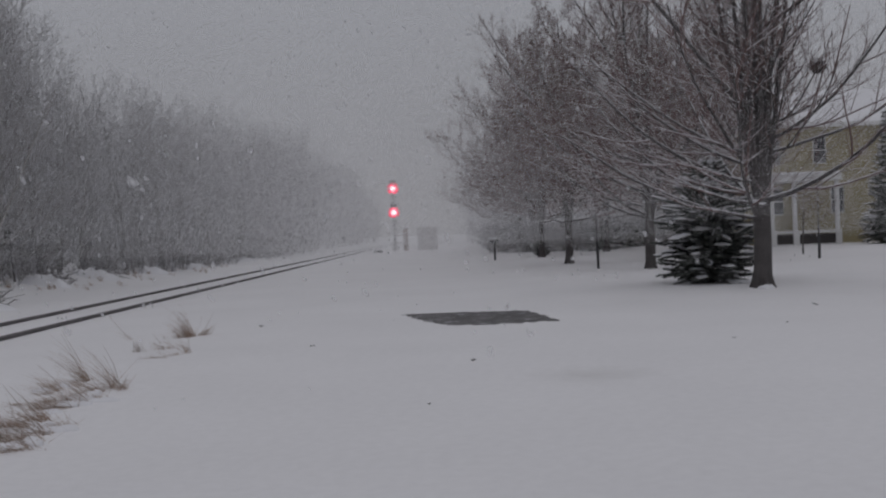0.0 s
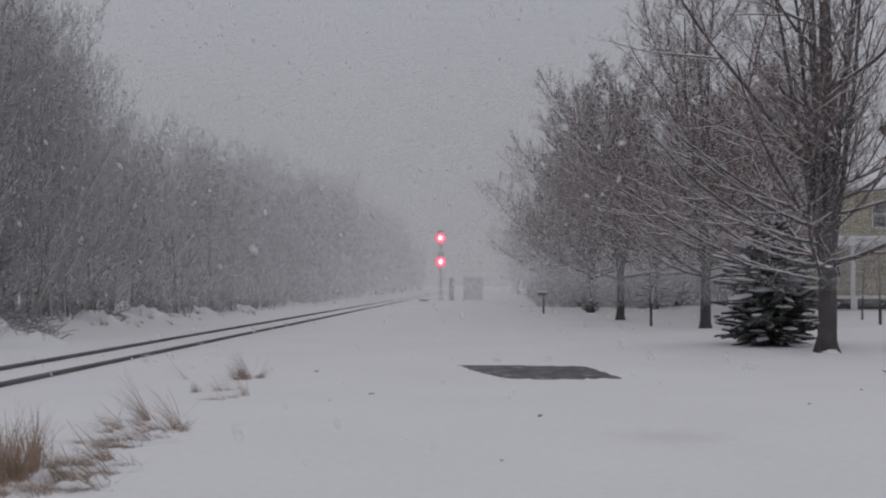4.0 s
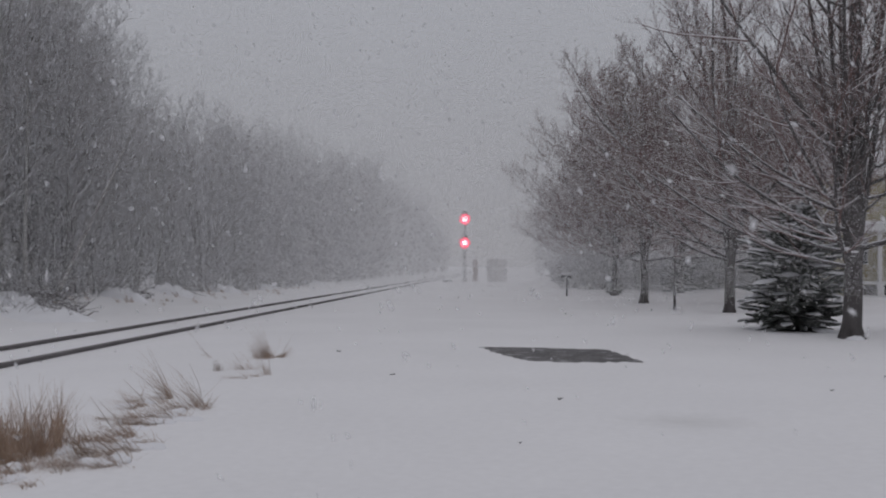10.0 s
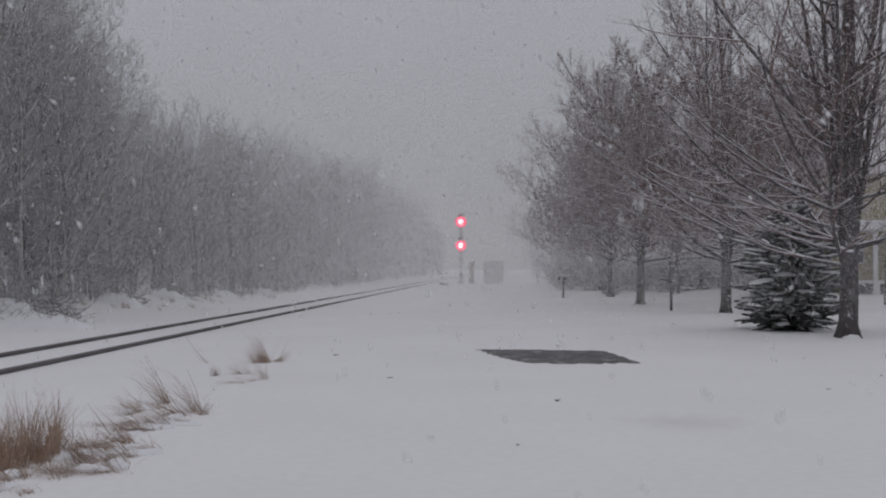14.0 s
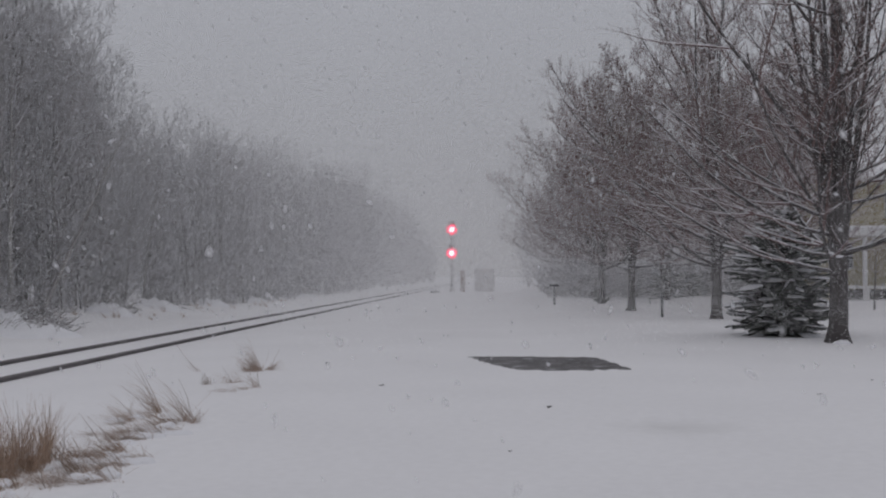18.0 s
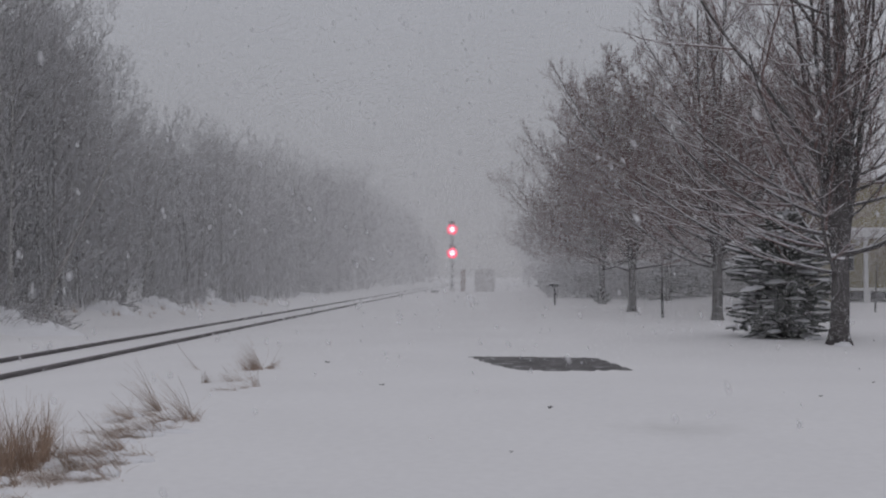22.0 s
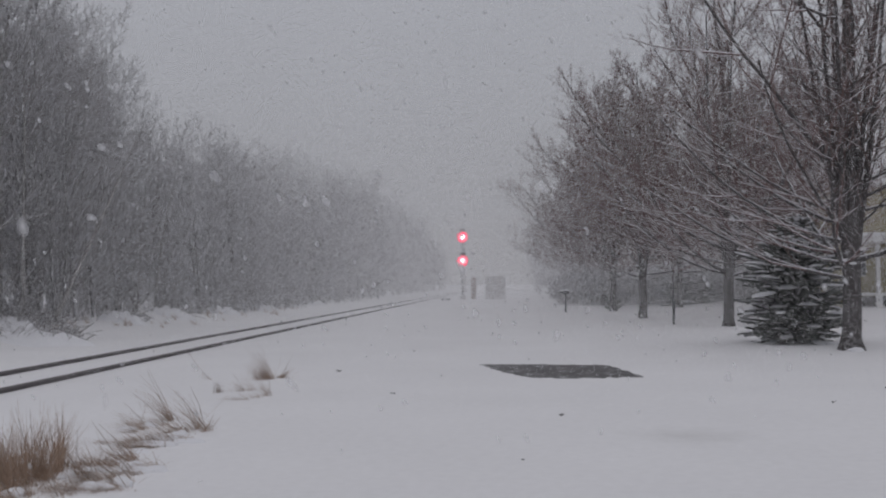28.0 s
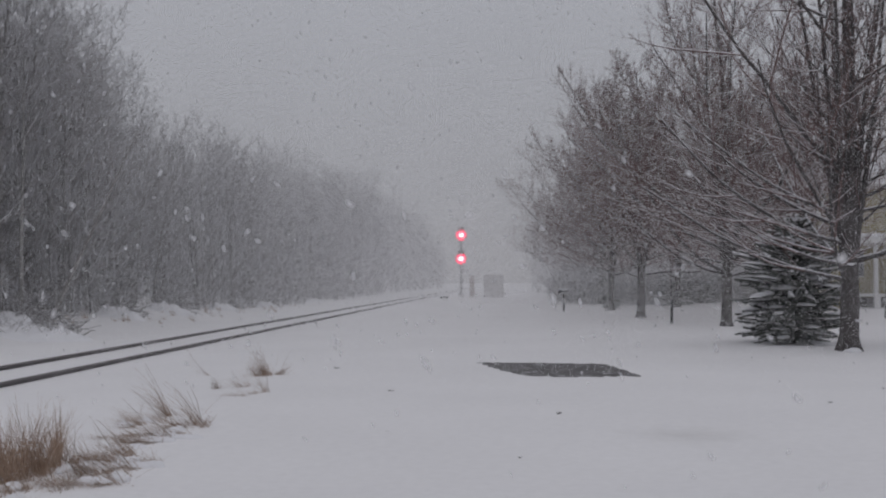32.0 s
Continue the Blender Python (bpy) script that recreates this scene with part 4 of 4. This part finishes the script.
GOLD, PALE = "upright tuft of golden dry grass rising from the snow", "windblown tuft of bleached dry grass half buried in snow"
for i, (x, y, b, h, s, le, mt, fl, st) in enumerate((
    # upright golden grass
    (-4.05, 8.3, 210, 0.52, 0.17, -0.02, GRASS, 0.12, 2), (-3.85, 8.05, 280, 0.56, 0.17, 0.0, GRASS, 0.12, 3), (-3.68, 8.25, 200, 0.52, 0.13, -0.05, GRASS, 0.12, 3), (-4.3, 7.9, 200, 0.5, 0.2, 0.0, GRASS, 0.12, 1), (-3.78, 8.75, 60, 0.5, 0.12, -0.06, GRASS, 0.1, 5), (-3.75, 7.6, 130, 0.3, 0.22, 0.1, GRASS, 0.4, 0), (-3.95, 7.3, 120, 0.26, 0.22, 0.3, GRASS_PALE, 0.7, 2), (-3.5, 7.3, 90, 0.22, 0.2, -0.5, GRASS_PALE, 0.8, 1),
    # the lying tangle beside it
    (-3.5, 8.5, 130, 0.36, 0.16, -0.55, GRASS_PALE, 0.6, 3), (-3.3, 8.9, 120, 0.34, 0.15, -0.7, GRASS_PALE, 0.65, 4), (-3.33, 9.3, 50, 0.42, 0.12, -0.6, GRASS_PALE, 0.5, 3), (-3.08, 8.7, 100, 0.3, 0.13, -0.9, GRASS_PALE, 0.75, 4), (-3.1, 8.35, 130, 0.28, 0.14, -0.9, GRASS_PALE, 0.8, 3), (-3.2, 8.05, 130, 0.27, 0.16, -0.6, GRASS_PALE, 0.8, 4), (-3.4, 7.9, 70, 0.24, 0.15, -0.4, GRASS_PALE, 0.8, 2), (-2.98, 8.12, 80, 0.26, 0.11, -0.8, GRASS_PALE, 0.85, 5), (-3.45, 8.75, 100, 0.38, 0.14, -0.7, GRASS_PALE, 0.6, 4), (-3.62, 7.45, 110, 0.28, 0.16, -0.5, GRASS_PALE, 0.75, 5), (-3.3, 8.35, 60, 0.3, 0.12, -0.6, STALK, 0.75, 6),
    # the second bank of grass, blown flat towards the track
    (-3.36, 10.9, 110, 0.46, 0.12, -0.8, GRASS_PALE, 0.6, 4), (-3.33, 10.4, 120, 0.44, 0.12, -1.0, GRASS_PALE, 0.7, 2), (-3.38, 9.95, 120, 0.38, 0.14, -1.0, GRASS_PALE, 0.8, 2), (-3.6, 10.2, 120, 0.36, 0.18, -0.9, GRASS_PALE, 0.7, 2), (-3.85, 11.2, 100, 0.4, 0.18, -0.8, GRASS_PALE, 0.6, 2), (-3.78, 11.7, 50, 0.7, 0.08, -0.6, GRASS_PALE, 0.2, 6), (-3.27, 11.2, 50, 0.62, 0.06, -0.5, GRASS_PALE, 0.25, 6), (-3.2, 11.1, 24, 0.2, 0.05, 0.2, GRASS_PALE, 0.5, 2),
    # scattered stalks and the last tuft along the track
    (-3.46, 14.2, 50, 0.36, 0.16, -0.9, GRASS_PALE, 0.9, 0), (-3.3, 14.7, 26, 0.42, 0.05, -0.25, GRASS_PALE, 0.2, 4), (-3.9, 15.4, 36, 0.3, 0.14, -0.5, GRASS_PALE, 0.6, 1), (-3.97, 17.5, 130, 0.6, 0.1, -0.45, GRASS_PALE, 0.3, 3), (-3.8, 17.7, 46, 0.44, 0.07, 0.5, GRASS_PALE, 0.4, 1), (-4.22, 15.2, 30, 0.2, 0.06, 0.0, STALK, 0.6, 7), (-4.9, 17.3, 8, 0.6, 0.04, -0.7, GRASS_PALE, 0.1, 2))):
    tuft(x, y, 500 + i, b, h, s, le, mt, GOLD if mt is GRASS else "dark tangle of broken weed stalks in the snow" if mt is STALK else PALE, fl, st)
rng = np.random.default_rng(640)
for k in range(34):
    x, y = rng.uniform(-14.2, -12.2), 29 + 1.1 * k + rng.uniform(-0.5, 0.5)
    tuft(x - 0.015 * (y - 31), y, 660 + k, 46, rng.uniform(0.25, 0.45), 0.4, -0.3, GRASS_PALE, "sparse dead grass on the snowy bank below the wood", 0.5)


# ---- small twigs and leaves on the snow, and a snowed-in brush pile ----
def debris(x, y, seed, size, label):
    rng = np.random.default_rng(seed)
    t = Tubes()
    for k in range(4):
        a = rng.uniform(0, 6.28)
        e = np.array([math.cos(a), math.sin(a), rng.uniform(0.05, 0.5)]) * size * rng.uniform(0.5, 1.0)
        o = rng.normal(0, size * 0.15, 3) * [1, 1, 0]
        t.add(np.array([o, o + e * 0.5, o + e + rng.normal(0, size * 0.1, 3) * [1, 1, 0]]), np.array([0.012, 0.010, 0.005]) * (size / 0.12), 4)
    ob = new("fallen_twig", t.mesh("fallen_twig", MAPLE_BARK))
    ob.location = (x, y, foot(x, y) + 0.005)
    return tagged(ob, label, "twig", "twigs on the snow")


for i, (x, y, z_) in enumerate(((0.67, 12.49, 0.075), (0.16, 9.45, 0.03), (5.7, 16.0, 0.05), (6.7, 14.2, 0.06), (7.4, 19.5, 0.10), (-3.0, 19.0, 0.07), (4.3, 14.0, 0.05), (-1.6, 15.0, 0.05))):
    debris(x, y, 700 + i, z_, "dark broken twig lying on the snow")


def brush_pile(x, y, seed, size, twigs, run):
    """A drift of snow with a thicket of fallen branches lying behind it, along the given run."""
    rng = np.random.default_rng(seed)
    t = thing("brush_pile", (x, y, foot(x, y)), "heap of fallen branches half buried under snow", "brush pile", "brush at the edge of the wood")
    tw = Tubes()
    for k in range(twigs):
        f = rng.uniform(0, 1)
        p = np.array([run[0] * f + rng.normal(0, 0.2) + size * 0.3, run[1] * f + size * 0.7 + rng.normal(0, 0.3), 0.0])
        p[2] = foot(x + p[0], y + p[1]) - foot(x, y) + rng.uniform(0.0, 0.34)
        a = rng.normal(0.4, 1.0) + (math.pi if rng.uniform() < 0.5 else 0)
        e = np.array([math.cos(a), math.sin(a), rng.uniform(-0.25, 0.6)]) * rng.uniform(0.25, 0.85)
        tw.add(np.array([p, p + e * 0.5 + rng.normal(0, 0.05, 3), p + e]), np.array([0.013, 0.010, 0.005]) * rng.uniform(0.6, 1.5), 4)
    for k in range(int(twigs / 3)):
        u = rng.uniform(-0.8, 0.7)
        p = np.array([u * size, -size * 0.35 + rng.normal(0, 0.14), 0.2 + 0.28 * (1 - u * u)])
        e = np.array([rng.normal(0, 0.15), rng.normal(0, 0.15), rng.uniform(0.05, 0.25)])
        tw.add(np.array([p - e, p, p + e]), np.array([0.006, 0.006, 0.003]), 3)
    tagged(put("deadfall", tw.mesh("deadfall", BRUSH), t, "tangled grey branches"), kind="stuff")
    n, m = 30, 13
    vs = []
    for j in range(m):
        for i in range(n):
            u, v = i / (n - 1) * 2 - 1, j / (m - 1) * 2 - 1
            h = max(0.0, 1 - u * u - v * v)
            h = h * h * (3 - 2 * h)
            vs.append((u * size, v * size * 0.6, foot(x + u * size, y + v * size * 0.6) - foot(x, y) - 0.05 + h * 0.42 * (0.75 + 0.6 * noise.noise((u * 3 + seed, v * 3, 0.0)))))
    fs = [(j * n + i, j * n + i + 1, (j + 1) * n + i + 1, (j + 1) * n + i) for j in range(m - 1) for i in range(n - 1)]
    put("snow", quick_mesh("snow", vs, fs, SNOW_CAP, True), t, "snow heaped over the branches")
    return t


for i, (x, y, z_, n_, run_) in enumerate(((-12.3, 27.2, 1.7, 150, (-3.6, 5.5)), (-14.4, 29.6, 1.3, 120, (-1.5, 2.0)), (-13.9, 37.5, 1.1, 60, (-1, 2)), (-13.9, 43.2, 1.3, 60, (-1, 3)), (-14.2, 52.0, 1.3, 40, (-1, 3)), (-14.6, 63.0, 1.2, 40, (-1, 3)), (-14.8, 80.0, 1.4, 40, (-1, 3)))):
    brush_pile(x, y, 800 + i, z_, n_, run_)


# ---- snow stuck to the big maple, and a leaf nest among its branches ----
patch = bmesh.new()
bmesh.ops.create_icosphere(patch, subdivisions=3, radius=1.0)
for v in patch.verts:
    v.co *= 1 + 0.3 * noise.noise(v.co * 1.9)
patch = bm_mesh("snow_patch", patch, SNOW_CAP, True)
for i, (x, y, z, sx, sy, sz) in enumerate(((-0.02, -0.36, 0.0, 0.2, 0.14, 0.09), (0.02, -0.17, 2.02, 0.09, 0.06, 0.03), (-0.16, -0.1, 2.1, 0.07, 0.06, 0.03))):
    ob = put("snow_patch", patch, big, "snow heaped against the foot of the trunk" if i == 0 else "", Matrix.Rotation(radians(-70), 3, "Z") @ Vector((x, y, z)))
    ob.rotation_euler.z = radians(-70)
    ob.scale = (sx, sy, sz)

rng = np.random.default_rng(61)
nest = Tubes()
for k in range(150):
    d0 = unit(rng.normal(0, 1, 3))
    p = d0 * np.array([0.17, 0.17, 0.14]) * rng.uniform(0.3, 1.0)
    e = unit(np.cross(d0, rng.normal(0, 1, 3))) * rng.uniform(0.08, 0.2)
    nest.add(np.array([p - e, p + d0 * 0.02, p + e]), np.array([0.007, 0.010, 0.006]), 3)
drey = new("leaf_nest", nest.mesh("leaf_nest", MAPLE_BARK))
drey.location = (9.87, 25.6, 5.38)
tagged(drey, "dark ball of twigs and leaves lodged in the maple", "nest")


# ---- falling snow ----
AIR, FALL = 14.0, 1.6


def haze_mesh(name, n, seed, near, far, size, base):
    """Haze made of small flakes through the lowest air over the field, thickest towards the ground, between two
    distances along the track.
    They are spread over the camera's wedge of view, and sized band by band to look alike from it."""
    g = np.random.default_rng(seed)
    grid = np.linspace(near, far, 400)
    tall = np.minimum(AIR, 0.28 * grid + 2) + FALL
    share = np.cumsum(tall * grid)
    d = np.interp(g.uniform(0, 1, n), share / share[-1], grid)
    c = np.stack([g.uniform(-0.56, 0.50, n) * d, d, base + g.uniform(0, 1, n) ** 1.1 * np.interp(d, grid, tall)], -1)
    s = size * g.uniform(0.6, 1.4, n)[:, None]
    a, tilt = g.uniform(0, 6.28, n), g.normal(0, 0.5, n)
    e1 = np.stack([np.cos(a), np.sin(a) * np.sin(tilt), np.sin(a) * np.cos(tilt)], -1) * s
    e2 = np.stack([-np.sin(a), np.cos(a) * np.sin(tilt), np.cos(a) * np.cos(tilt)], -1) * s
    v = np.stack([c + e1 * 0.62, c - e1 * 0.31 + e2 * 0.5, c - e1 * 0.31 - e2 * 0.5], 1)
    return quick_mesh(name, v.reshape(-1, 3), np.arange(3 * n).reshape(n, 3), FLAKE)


def clump_mesh(name, n, seed, near, far, fall, drift, small, large):
    """Loose flakes shaped for the camera's view: flat ovals facing it, smaller close by, feathered out at the rim in
    place of blur, and stretched along the way they fall like a motion streak.
    """
    g = np.random.default_rng(seed)
    d = near + (far - near) * g.uniform(0, 1, n) ** 0.6
    u = g.uniform(-0.62 - drift / 12, 0.52, n)
    z = -2 + g.uniform(0, 1, n) * (0.34 * d + 4 + fall)
    c = np.stack([u * np.maximum(d, 6), d, z], -1)
    size = (small + (large - small) * g.uniform(0, 1, n) ** 2) * (0.35 + 0.65 * np.minimum(1, d / 10))
    lean, tip = g.normal(0.35, 0.45, n), g.normal(0, 0.5, n)
    e1 = np.stack([np.sin(lean), np.sin(tip) * 0.5, -np.cos(lean)], -1) * (size * g.uniform(1.1, 2.2, n))[:, None]
    e2 = np.stack([np.cos(lean), np.sin(tip), np.sin(lean)], -1) * size[:, None]
    k = 7
    ang = np.arange(k) * 2 * np.pi / k
    rim = g.uniform(0.7, 1.25, (n, k, 1)) * (np.cos(ang)[None, :, None] * e1[:, None] + np.sin(ang)[None, :, None] * e2[:, None])
    v = np.concatenate([c[:, None], c[:, None] + rim], 1)
    f = np.array([(0, 1 + i, 1 + (i + 1) % k) for i in range(k)])
    me = quick_mesh(name, v.reshape(-1, 3), (f[None] + (k + 1) * np.arange(n)[:, None, None]).reshape(-1, 3), CLUMP)
    thick = np.zeros((n, k + 1), np.float32)
    thick[:, 0] = np.clip(g.uniform(0.55, 1.1, n) * np.minimum(1, 0.25 + d / 9), 0, 1)
    me.attributes.new("feather", "FLOAT", "POINT").data.foreach_set("value", thick.ravel())
    return me


haze_snow = []
# sizes grow with distance and near bands start high, fitted to the view
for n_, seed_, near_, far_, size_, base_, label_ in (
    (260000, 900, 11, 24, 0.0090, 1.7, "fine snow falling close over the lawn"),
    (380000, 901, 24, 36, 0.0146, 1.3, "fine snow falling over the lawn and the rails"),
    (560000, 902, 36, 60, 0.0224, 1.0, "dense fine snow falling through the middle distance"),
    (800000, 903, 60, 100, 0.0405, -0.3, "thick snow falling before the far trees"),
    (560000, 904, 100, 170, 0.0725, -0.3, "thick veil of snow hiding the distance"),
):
    fall = new("snowfall", haze_mesh("snowfall", n_, seed_, near_, far_, size_, base_))
    haze_snow.append(tagged(fall, label_, "snowfall", kind="stuff"))
flakes = new("snowfall", clump_mesh("snowfall", 8600, 913, 1.1, 22.0, 45.0, 9.0, 0.012, 0.05))
flakes_far = new("snowfall", clump_mesh("snowfall", 6500, 914, 14.0, 40.0, 40.0, 9.0, 0.018, 0.06))
tagged(flakes, "large loose snowflakes drifting down close by", "snowfall", kind="stuff")
tagged(flakes_far, "loose snowflakes drifting down over the lawn", "snowfall", kind="stuff")


def motions():
    """The snow falls steadily and drifts to the right."""
    steps = [0.0, 0.5] + [float(k) for k in range(1, 32)] + [31.5, 32.0]
    for ob, down, side in [(f, 0.05, 0.12 if k < 3 else 0.05) for k, f in enumerate(haze_snow)] + [(flakes, 1.35, 0.28), (flakes_far, 1.2, 0.28)]:
        walk(ob, [(t, pose(side * (t - 16), 0, -down * t)) for t in steps])


motions()
